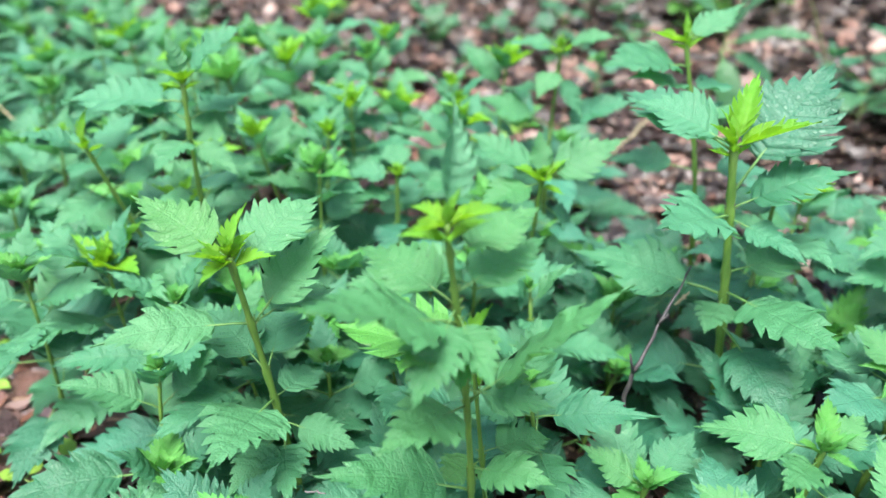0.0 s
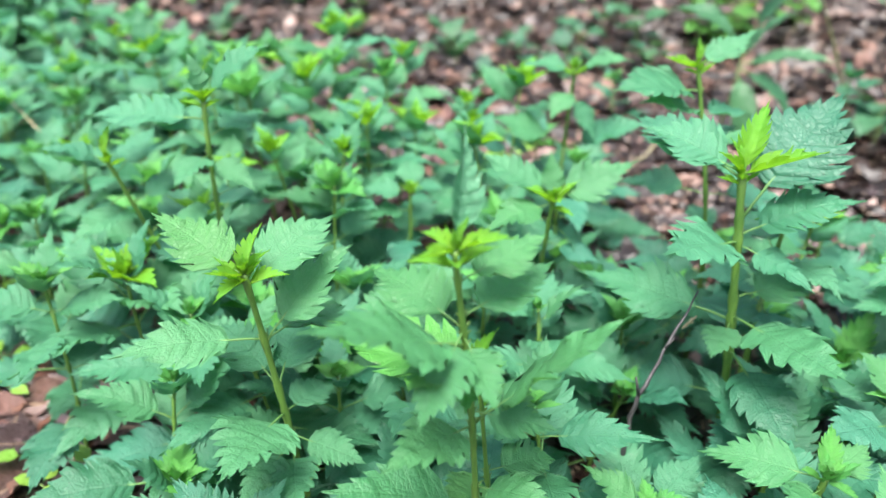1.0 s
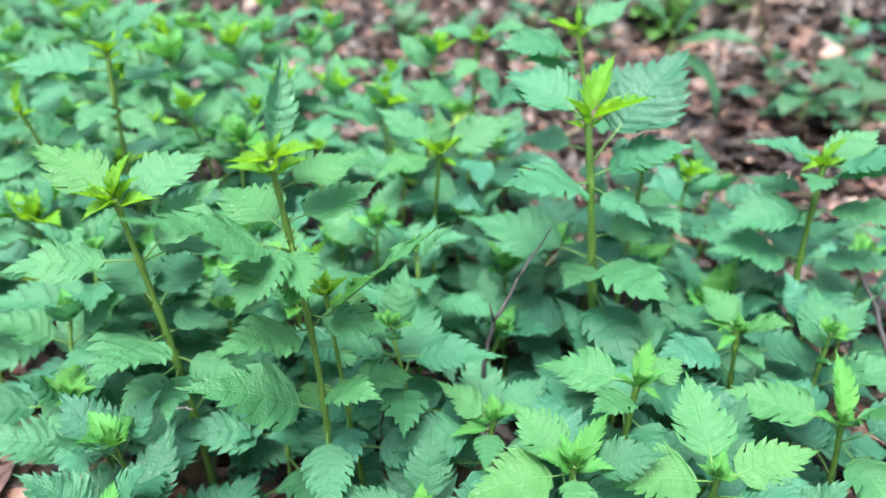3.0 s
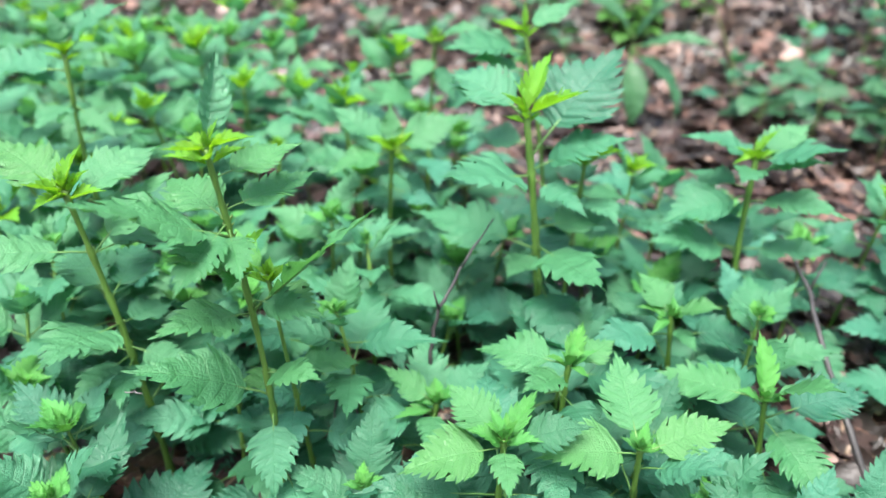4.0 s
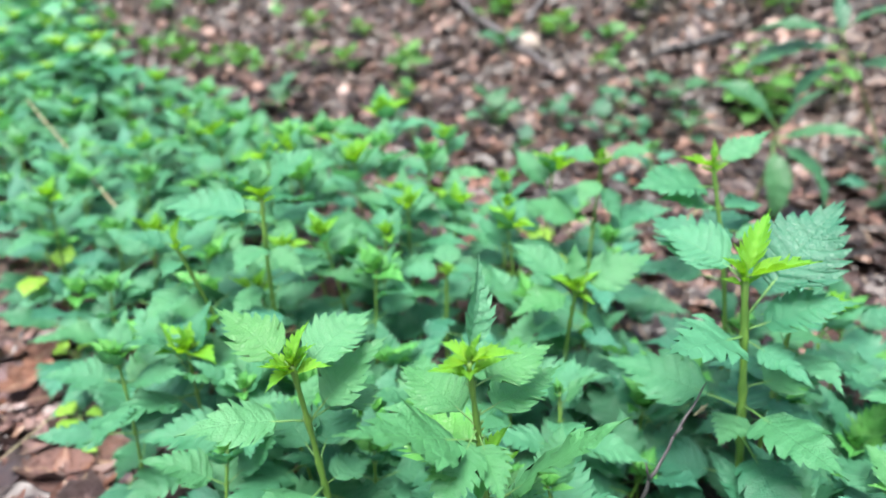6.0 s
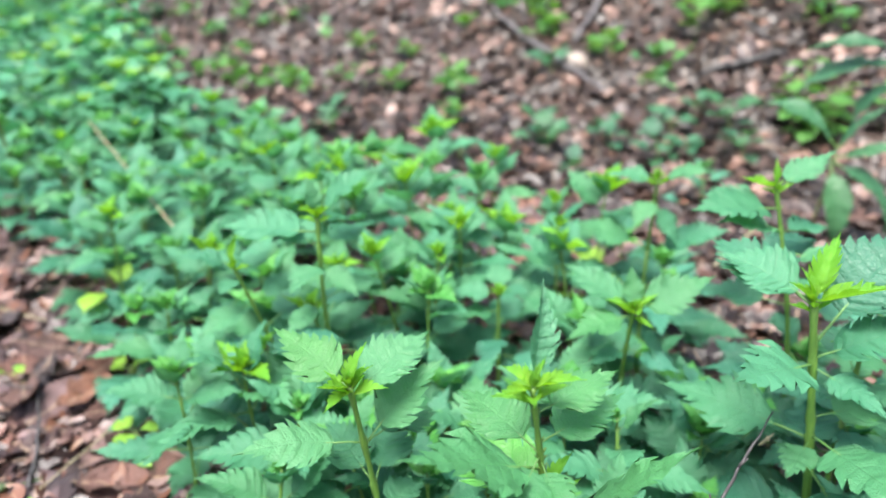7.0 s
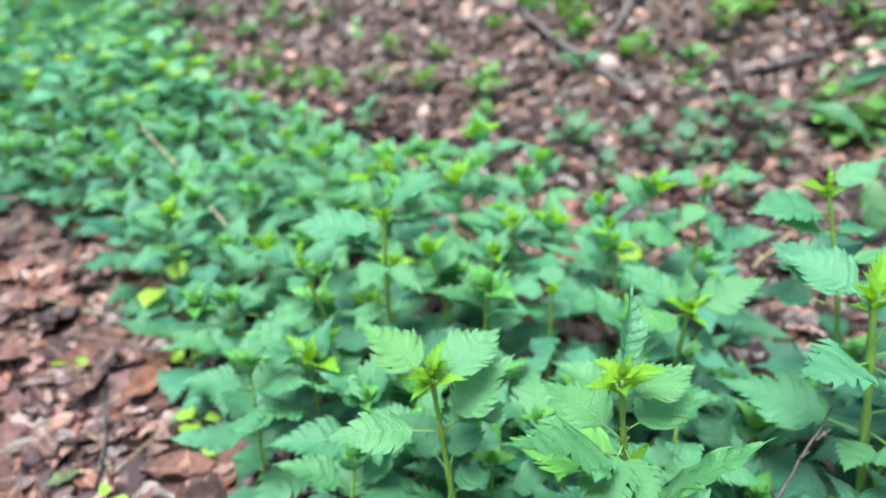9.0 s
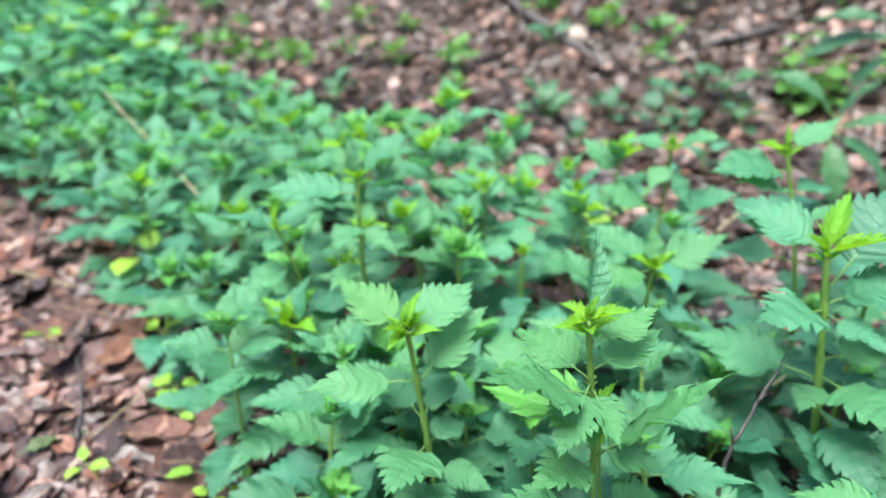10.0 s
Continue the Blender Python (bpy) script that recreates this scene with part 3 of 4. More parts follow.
nettle((0.233, 0.574, 0.379), foot=(0.275, 0.565), seed=3, size=0.078, radius=0.0036, bud=0.45, leaves=[
    (0.000, 108, 40, -8, 0.030, 0), (0.001, -121, 30, 10, 0.058, 0), (0.000, -31, 46, 4, 0.060, 0), (0.000, 49, 60, 0, 0.028, 0),
    (0.001, 61, 14, -20, 0.080, 1), (0.005, 36, 8, -8, 0.110, 7), (0.043, -54, 39, 16, 0.131, 7), (0.062, 137, 17, -18, 0.118, 1),
    (0.056, -95, 22, 14, 0.090, 1), (0.064, -138, -11, 8, 0.065, 2), (0.141, 66, 4, -12, 0.131, 2), (0.137, -161, 13, 12, 0.125, 2),
    (0.118, -70, 3, 12, 0.090, 2), (0.142, 150, 1, -5, 0.060, 2)])
nettle((0.301, 0.630, 0.313), foot=(0.29, 0.61), seed=42, size=0.055, bud=0.75, leaves=[
    (0.001, -145, 32, 10, 0.050, 0), (0.002, 121, 15, -15, 0.040, 0), (0.002, -44, 13, 6, 0.050, 1)])
nettle((0.472, 0.640, 0.321), foot=(0.51, 0.63), seed=9, size=0.07, radius=0.003, bud=0.75, leaves=[
    (0.002, 82, 12, -8, 0.072, 1), (0.010, -58, 20, 8, 0.080, 1), (0.012, 150, 5, -6, 0.060, 1), (0.000, 28, -3, -7, 0.055, 1), (0.000, 118, -7, -7, 0.030, 0), (0.005, -144, 26, 14, 0.088, 1), (0.019, -133, 25, 11, 0.070, 1),
    (0.000, -74, 10, 12, 0.065, 1), (0.000, -85, 58, 8, 0.031, 0), (0.037, 39, -4, -8, 0.075, 2), (0.043, 100, -19, -13, 0.090, 1),
    (0.049, -131, 7, 10, 0.090, 1), (0.104, 102, 8, -13, 0.100, 2), (0.104, -114, 12, 12, 0.088, 2)])
nettle((0.264, 0.400, 0.243), foot=(0.285, 0.42), seed=50, bud=0.75, leaves=[
    (0.003, 65, -11, -14, 0.075, 6), (0.003, -22, 22, 3, 0.040, 0), (0.003, -52, 2, 10, 0.050, 6), (0.003, -152, 16, 4, 0.025, 0),
    (0.012, 133, 12, -6, 0.050, 6), (0.036, -167, 8, 2, 0.060, 2), (0.030, 61, -41, -7, 0.060, 2)])
nettle((0.370, 0.500, 0.222), foot=(0.38, 0.52), seed=51, bud=0.75, leaves=[
    (0.003, 31, 23, -7, 0.050, 6), (0.002, -126, 32, 11, 0.045, 6), (0.004, 128, -18, -6, 0.025, 0), (0.012, -154, -8, 4, 0.035, 6),
    (0.016, 29, -6, -4, 0.075, 2), (0.022, 115, 11, -7, 0.085, 2), (0.022, -85, -10, 8, 0.090, 2)])
nettle((0.164, 0.420, 0.181), foot=(0.165, 0.44), seed=52, bud=0.75, leaves=[
    (0.003, 71, 27, -12, 0.055, 6), (0.007, 119, 5, -7, 0.040, 0), (0.010, 172, -9, -1, 0.040, 6), (0.003, -44, 9, 9, 0.065, 2),
    (0.014, 107, -6, -8, 0.076, 2), (0.003, -63, 28, 7, 0.019, 0)])
nettle((0.212, 0.330, 0.230), foot=(0.22, 0.33), seed=53, bud=0.75, leaves=[
    (0.003, 47, 17, -10, 0.055, 6), (0.003, -36, 24, 5, 0.045, 0), (0.005, -178, -1, 0, 0.045, 6), (0.008, 105, -10, -13, 0.070, 6),
    (0.008, -89, 17, 13, 0.061, 2), (0.000, 37, 40, -5, 0.023, 0)])
nettle((0.308, 0.335, 0.221), foot=(0.33, 0.35), seed=54, bud=0.75, leaves=[
    (0.003, 7, 23, -1, 0.075, 6), (0.006, 100, 1, -15, 0.070, 6), (0.006, -79, 14, 15, 0.070, 6), (0.003, -24, 49, 3, 0.022, 0),
    (0.024, -132, 33, 6, 0.070, 2)])
nettle((0.425, 0.410, 0.206), foot=(0.445, 0.42), seed=55, bud=0.75, leaves=[
    (0.001, 57, -11, -11, 0.090, 6), (0.001, -151, 43, 6, 0.070, 6), (0.000, 6, 53, -1, 0.052, 0), (0.010, 20, -10, -3, 0.080, 2),
    (0.021, -159, -19, 3, 0.075, 6), (0.022, -80, 8, 8, 0.090, 2)])
nettle((-0.226, 0.683, 0.392), foot=(-0.186, 0.693), seed=4, radius=0.0024, bud=0.75, leaves=[
    (0.001, 56, 68, -7, 0.041, 1), (0.021, 88, 0, -12, 0.110, 1), (0.006, -66, 36, 10, 0.078, 1), (0.003, 143, 35, -5, 0.025, 0),
    (0.002, -101, 38, 8, 0.020, 0), (0.039, 60, 11, -7, 0.070, 2), (0.039, -31, 2, 4, 0.075, 2), (0.055, 170, -6, -2, 0.060, 1),
    (0.055, -112, -30, 12, 0.055, 1), (0.099, 158, -16, -3, 0.060, 2), (0.099, -43, -0, 5, 0.070, 2)])
nettle((-0.331, 0.680, 0.329), foot=(-0.261, 0.73), seed=5, radius=0.0021, bud=0.75, leaves=[
    (0.002, 112, 17, -12, 0.057, 1), (0.000, -11, 63, 2, 0.033, 0), (0.019, -13, 20, 2, 0.070, 2), (0.015, 61, 18, -7, 0.060, 1),
    (0.053, 154, -8, -6, 0.070, 1), (0.053, -49, 16, 10, 0.065, 2), (0.041, 105, -38, -8, 0.081, 2), (0.019, 176, -1, -1, 0.040, 2)])
nettle((0.141, 0.922, 0.360), foot=(0.141, 0.922), seed=6, bud=0.75, leaves=[
    (0.002, 84, 3, -13, 0.062, 1), (0.003, -101, 14, 13, 0.065, 1), (0.000, -25, 72, 3, 0.017, 0), (0.025, 144, -32, -8, 0.050, 1),
    (0.098, 81, 17, -8, 0.104, 2), (0.102, -95, 21, 13, 0.101, 2), (0.029, -132, -51, 6, 0.063, 1)])
nettle((0.244, 0.780, 0.406), foot=(0.29, 0.775), seed=7, bud=0.75, leaves=[
    (0.003, 103, 20, -13, 0.040, 0), (0.004, -61, 25, 11, 0.075, 1), (0.000, 6, 73, -1, 0.028, 0), (0.026, 118, 8, -16, 0.100, 1),
    (0.050, 124, 17, -15, 0.085, 2), (0.050, -62, -4, 7, 0.060, 1), (0.074, -131, 8, 6, 0.080, 2)])
nettle((0.104, 0.690, 0.297), foot=(0.105, 0.72), seed=8, bud=0.75, leaves=[
    (0.002, 10, 62, 0, 0.046, 6), (0.003, 62, 22, -8, 0.085, 1), (0.004, -78, 22, 40, 0.086, 1), (0.006, 118, -12, -6, 0.072, 6),
    (0.030, -72, -42, 18, 0.078, 2), (0.010, -140, 5, 6, 0.030, 0), (0.054, 134, -1, -6, 0.050, 1), (0.053, -118, -7, 7, 0.060, 2)])
nettle((-0.047, 0.792, 0.254), foot=(-0.04, 0.8), seed=10, bud=0.75, leaves=[
    (0.002, 7, 15, -1, 0.055, 1), (0.002, 100, -3, -13, 0.064, 1), (0.002, -113, 15, 12, 0.040, 1), (0.027, 122, 1, -7, 0.060, 1)])
TOPS = [
    (0.018, 0.930, 0.291), (-0.111, 0.891, 0.298), (-0.122, 0.804, 0.298), (0.004, 1.12, 0.253), (0.022, 0.86, 0.29),
    (-0.209, 0.81, 0.290), (-0.612, 1.285, 0.305), (-0.357, 0.575, 0.254), (-0.667, 0.933, 0.270), (-0.341, 1.084, 0.308),
    (-0.269, 0.833, 0.257), (-0.086, 0.539, 0.192), (-0.34, 0.99, 0.33), (0.66, 0.70, 0.25),
    (-0.124, 0.375, 0.180), (-0.195, 0.435, 0.165), (-0.48, 0.76, 0.22), (0.38, 0.74, 0.26), (-0.14, 0.98, 0.28),
]
placed = [(0.02, 0.365), (0.037, 0.41), (-0.121, 0.445), (0.239, 0.574), (0.301, 0.63), (0.472, 0.64), (0.264, 0.4), (0.37, 0.5), (0.164, 0.42), (0.212, 0.33), (0.308, 0.335), (0.425, 0.41), (-0.226, 0.683), (-0.331, 0.68), (0.141, 0.922), (0.244, 0.78), (0.104, 0.69), (-0.047, 0.792)]
rng = random.Random(11)
for i, t in enumerate(TOPS):
    nettle(t, seed=20 + i, pairs=5, gap=0.04, size=0.062 + 0.014 * rng.random(), az=rng.uniform(0, 180), radius=0.0017)
    placed.append(t[:2])
# the rest of the patch
count = 0
tries = 0
while count < 225 and tries < 20000:
    tries += 1
    y = 0.2 + 1.9 * rng.random()
    x = rng.uniform(-1.7, 0.92)
    if not inside(x - (0.095 if y < 0.72 else 0.07), y) or (y < 0.42 and -0.1 < x < 0.1) or (0.11 < x < 0.25 and 0.42 < y < 0.56) or (0.47 < x < 0.68 and 0.34 < y < 0.64) or (x > 0.33 and y < 0.7 and rng.random() < 0.5):
        continue
    room = 0.054 + 0.010 * y + (0.012 if y > 0.7 else 0)
    if any((x - a) ** 2 + (y - b) ** 2 < room * room for a, b in placed):
        continue
    placed.append((x, y))
    back = y > 0.72 and -0.5 < x < 0.1
    hgt = gz(x, y) + (rng.uniform(0.19, 0.31) if back else rng.uniform(0.13, 0.24 if x < 0.1 or y < 0.6 else 0.19))
    if y < 0.36:
        hgt = min(hgt, 0.17)
    low, size, way = y < 0.55 or rng.random() < 0.2, rng.uniform(0.062, 0.085) * (1.1 if y > 0.6 else 1.0), rng.uniform(0, 180)
    if not (0.76 < y < 1.3 and abs(x - 0.04 - 0.235 * (y - 0.03)) < 0.075):  # a bare gap at the foot of the bank
        nettle((x, y, hgt), seed=200 + count, pairs=4 if back else 5, gap=0.045 if back else 0.036, bud=0.6 if y < 0.6 else 1.15, low=low, size=size, az=way, radius=0.0017)
    count += 1

# the patch running on into the distance
FARLEAF = [leaf_arrays(teeth=5, width=0.37, fold=0.2, droop=0.3 + 0.25 * i, petiole=0.25, inner=(), depth=0.14, seed=70 + i) for i in range(3)]
FARTIP = leaf_arrays(teeth=3, width=0.26, fold=0.6, droop=0.1, petiole=0.0, inner=(), seed=75)
bag = Bag()
count = 0
while count < 330:
    y = 1.7 + 4.2 * rng.random() ** 1.2
    x = rng.uniform(-5.2, -0.4)
    if not inside(x, y):
        continue
    count += 1
    z0, h = gz(x, y), rng.uniform(0.18, 0.34)
    a = rng.uniform(0, 180)
    for k in range(5):
        q = h * (1 - 0.16 * k) - 0.01
        for side in (0, 180):
            v, f, u, s = FARLEAF[rng.randrange(3)]
            bag.add(v, f, u, turned((x, y, z0 + q), a + side + rng.uniform(-20, 20), (35, 15, 0, -10, -18)[k] + rng.uniform(-10, 10), rng.uniform(-15, 15), rng.uniform(0.078, 0.108) * (0.75 if k == 0 else 1)), 0)
        a += 90
    for k in range(5 if rng.random() < 0.8 else 0):
        v, f, u, s = FARTIP
        bag.add(v, f, u, turned((x, y, z0 + h), a + 75 * k, 40, 0, 0.045), 1)
far = new("distant_nettles", bag.mesh("distant_nettles", [M_FAR, M_FAR_YOUNG]))
tagged(far, "dense bed of stinging nettles running on behind", "nettles", kind="stuff")


# ---------- other plants ----------
ROUND = [leaf_mesh("round_leaf", M_HERB, teeth=5, width=0.40 + 0.03 * i, fold=0.15, droop=0.3 + 0.2 * i, wave=0.02, petiole=0.35, inner=(0.55,), depth=0.03, quilt=0.004, peak=0.42, seed=80 + i) for i in range(3)]
BROAD = [leaf_mesh("broad_leaf", M_SHRUB, teeth=7, width=0.36 + 0.03 * i, fold=0.15, droop=0.5 + 0.2 * i, wave=0.03, petiole=0.35, inner=(0.55,), depth=0.05, quilt=0.008, peak=0.36, seed=84 + i) for i in range(3)]
LANCE = [leaf_mesh("long_leaf", M_SHRUB, teeth=8, width=0.15 + 0.02 * i, fold=0.25, droop=0.7 + 0.3 * i, wave=0.02, petiole=0.12, inner=(0.55,), depth=0.03, quilt=0.004, peak=0.42, seed=88 + i) for i in range(3)]
LIME = [leaf_mesh("lime_leaf", M_YELLOW, teeth=5, width=0.36 + 0.04 * i, fold=0.15, droop=0.3 + 0.3 * i, wave=0.03, petiole=0.3, inner=(0.55,), depth=0.03, quilt=0.006, peak=0.4, seed=92 + i) for i in range(2)]


def herb(name, x, y, height, pool, size, count, seed, label, category, lean=(0, 0), spread=(-5, 35), top=None):
    """A small leafy plant: one thin stem and leaves set in turn up its length."""
    rng = random.Random(seed)
    z0 = gz(x, y)
    base = thing(name, Matrix.Translation((x, y, z0 - 0.005)), label, category, "woodland plants")
    end = Vector((lean[0], lean[1], height + 0.005))
    pts = [end * s + Vector((0.008, 0.006, 0)) * math.sin(3.1 * s) for s in (0, 0.25, 0.5, 0.75, 1)]
    v, f = tube(pts, [0.002, 0.0019, 0.0017, 0.0014, 0.0009], 6)
    part("stem", mesh_of("stem", v, f, [M_HERBSTEM]), base)
    a = rng.uniform(0, 360)
    for k in range(count):
        s = 1.0 if count < 4 else 0.3 + 0.7 * (k + 1) / count
        a += 137 if count >= 4 else 360 / count
        part("leaf", rng.choice(pool), base, turned(end * s, a + rng.uniform(-20, 20), rng.uniform(*spread), rng.uniform(-15, 15), size * rng.uniform(0.75, 1.15), rng.uniform(0.9, 1.1)))
    return base


SEEDLING = "small bright green seedling with round leaves in the leaf litter"
for k, (x, y) in enumerate([(0.08, 2.67), (0.12, 2.63), (0.40, 2.64), (0.51, 2.72), (-0.09, 2.88), (-0.16, 2.95), (-0.44, 3.03), (-0.34, 3.12), (0.62, 2.75), (-0.66, 2.93), (-0.67, 2.68), (-0.41, 2.54), (-0.38, 2.33), (0.28, 2.95), (0.13, 3.05), (-1.16, 2.86), (-0.9, 3.05), (0.74, 2.62)]):
    herb("seedling", x, y, 0.06 + 0.03 * (k % 3), ROUND, 0.050 + 0.008 * (k % 3), 9, 300 + k, SEEDLING, "seedling", spread=(10, 60))
for k, (x, y) in enumerate([(0.376, 2.27), (0.293, 2.17), (0.45, 2.16), (0.11, 2.22), (-0.09, 2.15), (-0.06, 2.03), (0.33, 2.03), (0.47, 2.02), (0.24, 1.95), (-0.38, 2.3), (-0.3, 1.95), (-0.75, 2.16), (0.02, 1.85), (0.12, 2.12), (-0.08, 2.62)]):
    herb("herb", x, y, 0.05 + 0.02 * (k % 3), BROAD, 0.055 + 0.01 * (k % 3), 6, 330 + k, "low dark green herb with broad leaves on the litter", "herb", spread=(5, 55))
for k, (x, y, h) in enumerate([(0.66, 2.10, 0.10), (0.70, 2.08, 0.16), (0.64, 2.14, 0.21), (0.71, 2.13, 0.13), (0.61, 2.12, 0.19), (0.86, 2.10, 0.16)]):
    herb("shrub_seedling", x, y, h, ROUND, 0.052, 13, 350 + k, "bushy bright green seedling with small rounded leaves", "seedling", spread=(-25, 25))


def sapling(top, foot, leaves):
    """A thin upright sapling with long narrow leaves: rows of (metres below the tip, az, rise, roll, reach, kind)."""
    rng = random.Random(int(1000 * top[0]))
    foot = Vector((*foot, gz(*foot) - 0.005))
    rel = Vector(top) - foot
    base = thing("sapling", Matrix.Translation(foot), "sapling with long narrow drooping dark green leaves", "sapling", "woodland plants")
    pts = [rel * s + Vector((0.01, 0.008, 0)) * math.sin(3.1 * s) for s in (0, 0.25, 0.5, 0.75, 1)]
    v, f = tube(pts, [0.0026, 0.0024, 0.002, 0.0016, 0.001], 6)
    part("stem", mesh_of("stem", v, f, [M_HERBSTEM]), base)
    for below, a, elev, roll, reach, kind in leaves:
        me = rng.choice(LANCE)
        far, sag = REACH[me.name]
        part("leaf", me, base, turned(rel * max(0.1, 1 - below / rel.length), a, elev - sag, 1.5 * roll, reach / far))


sapling((0.658, 1.620, 0.413), (0.88, 1.68), [
    (0.006, 75, -4, -10, 0.175, 0), (0.041, 79, -21, -10, 0.207, 0), (0.023, 3, 45, 0, 0.120, 0), (0.072, 90, -52, 0, 0.148, 0),
    (0.006, -138, 17, 10, 0.140, 0), (0.084, -143, -5, 10, 0.140, 0)])
sapling((0.551, 1.550, 0.230), (0.54, 1.6), [
    (0.006, 77, 24, -10, 0.174, 0), (0.043, -171, -69, 0, 0.163, 0), (0.037, -127, -45, 0, 0.181, 0), (0.018, -95, 48, 5, 0.132, 0),
    (0.031, -108, 6, 10, 0.181, 0)])
for k, (x, y, h, lx, ly) in enumerate([(1.16, 2.35, 0.40, -0.22, 0.02), (1.25, 1.95, 0.36, -0.08, -0.05)]):
    herb("sapling", x, y, h, LANCE, 0.12, 9, 370 + k, "sapling with long narrow drooping dark green leaves", "sapling", (lx, ly), (-30, 20))
for k, (x, y, h) in enumerate([(0.92, 1.42, 0.14), (1.02, 1.33, 0.16), (1.1, 1.48, 0.18), (0.86, 1.55, 0.10), (1.16, 1.3, 0.2), (1.2, 1.62, 0.2), (0.98, 1.62, 0.12)]):
    herb("herb", x, y, h, BROAD, 0.075, 10, 390 + k, "leafy dark green herb with broad shaded leaves", "herb")
for k, t in enumerate([(0.80, 1.60, 0.17), (1.02, 1.76, 0.21), (1.12, 1.56, 0.22), (0.43, 2.73, 0.15), (1.22, 1.85, 0.26), (0.33, 1.72, 0.12)]):
    nettle(t, seed=420 + k, pairs=4, size=0.06, az=40 * k, radius=0.002, bud=0.8, label="single young stinging nettle growing in the leaf litter")
for k, (x, y, h, n, s) in enumerate([(-0.617, 0.826, 0.06, 3, 0.034), (-0.520, 0.690, 0.06, 3, 0.034), (-0.801, 0.802, 0.05, 3, 0.028), (-0.559, 0.542, 0.05, 3, 0.026),
                                     (-0.405, 0.545, 0.055, 2, 0.034), (-0.71, 0.95, 0.12, 2, 0.06), (-0.45, 0.745, 0.06, 3, 0.03), (-0.343, 0.536, 0.05, 3, 0.024),
                                     (-0.378, 0.513, 0.05, 3, 0.022), (-0.50, 0.655, 0.045, 2, 0.020), (-0.36, 0.45, 0.05, 3, 0.026), (0.046, 1.183, 0.10, 5, 0.062), (0.085, 1.224, 0.11, 5, 0.060), (0.013, 1.156, 0.09, 4, 0.055), (0.19, 1.12, 0.08, 3, 0.05)]):
    herb("seedling", x, y, h, LIME, s, n, 440 + k, "tiny yellow-green seedling at the edge of the path", "seedling")

# green growth farther back
FARROUND = [leaf_arrays(teeth=3, width=0.40, fold=0.2, droop=0.4, petiole=0.2, inner=(), depth=0.03, peak=0.42, seed=95 + i) for i in range(2)]
bag = Bag()
rng = random.Random(77)
count = 0
while count < 480:
    y = 2.3 + 2.3 * rng.random() ** 0.8
    x = rng.uniform(-0.72, 0.75) * (y + 0.6)
    if inside(x, y) or (rng.random() > 0.14 + 0.8 * max(0, y + 0.55 * x - 2.75) + (0.3 if x < -0.35 * y else 0)):
        continue
    count += 1
    z0, h = gz(x, y), rng.uniform(0.03, 0.14)
    for k in range(rng.randrange(5, 12)):
        v, f, u, s = FARROUND[k % 2]
        bag.add(v, f, u, turned((x + rng.gauss(0, 0.03), y + rng.gauss(0, 0.03), z0 + h * rng.uniform(0.4, 1)), rng.uniform(0, 360), rng.uniform(10, 70), rng.uniform(-15, 15), rng.uniform(0.030, 0.060)), 0)
cover = new("ground_cover", bag.mesh("ground_cover", [M_HERB_FAR]))
tagged(cover, "scattered low green seedlings over the woodland floor", "ground cover", kind="stuff")


# ---------- sticks and stones ----------
def stick(name, label, points, radii, material, category="twig", forks=()):
    rng = random.Random(len(label) + int(1000 * abs(points[0][0])))
    fine, fr = [], []
    for i in range(len(points) - 1):
        for q in range(4):
            s = q / 4
            p = Vector(points[i]).lerp(Vector(points[i + 1]), s)
            r = radii[i] + (radii[i + 1] - radii[i]) * s
            fine.append(p + Vector([rng.uniform(-0.9, 0.9) * r for _ in range(3)]))
            fr.append(r * rng.uniform(0.85, 1.15))
    fine.append(Vector(points[-1]))
    fr.append(radii[-1])
    v, f = tube(fine, fr, 7, 0.1)
    for p in forks:
        fv, ff = tube(p[0], p[1], 6)
        o = len(v)
        v += fv
        f += [tuple(i + o for i in x) for x in ff]
    return tagged(new(name, mesh_of(name, v, f, [material])), label, category)


stick("twig", "thin dark forked twig standing upright among the nettles",
      [(0.148, 0.478, 0.0), (0.150, 0.480, 0.08), (0.153, 0.482, 0.139), (0.156, 0.485, 0.183), (0.162, 0.492, 0.225), (0.176, 0.505, 0.250), (0.192, 0.520, 0.274), (0.209, 0.545, 0.290)],
      [0.0023, 0.0022, 0.0021, 0.0020, 0.0017, 0.0014, 0.0011, 0.0006], M_BARK, forks=[([(0.162, 0.492, 0.225), (0.157, 0.490, 0.245)], [0.0016, 0.0007]), ([(0.18, 0.51, 0.257), (0.186, 0.508, 0.27)], [0.0011, 0.0005])])
stick("twig", "thin dark branched twig leaning between nettle stems",
      [(0.575, 0.39, 0.0), (0.562, 0.43, 0.075), (0.545, 0.49, 0.129), (0.548, 0.56, 0.156), (0.556, 0.63, 0.18), (0.53, 0.66, 0.222)],
      [0.0034, 0.0033, 0.003, 0.0028, 0.0022, 0.0012], M_BARK, forks=[([(0.555, 0.62, 0.175), (0.572, 0.635, 0.205)], [0.0018, 0.0009])])
stick("dry_stalk", "pale dry straw stalk leaning across the nettles",
      [(-1.032, 1.408, 0.29), (-0.90, 1.288, 0.262), (-0.76, 1.160, 0.23), (-0.638, 1.048, 0.205)], [0.0015, 0.0019, 0.002, 0.0017], M_STRAW, "stalk")
stick("branch", "grey crooked fallen branch lying on the leaf litter",
      [(x, y, gz(x, y) + 0.065) for x, y in ((-0.34, 3.07), (-0.188, 2.816), (-0.088, 2.68), (0.01, 2.54), (0.108, 2.375))], [0.007, 0.010, 0.011, 0.010, 0.006], M_GREYWOOD, "branch")
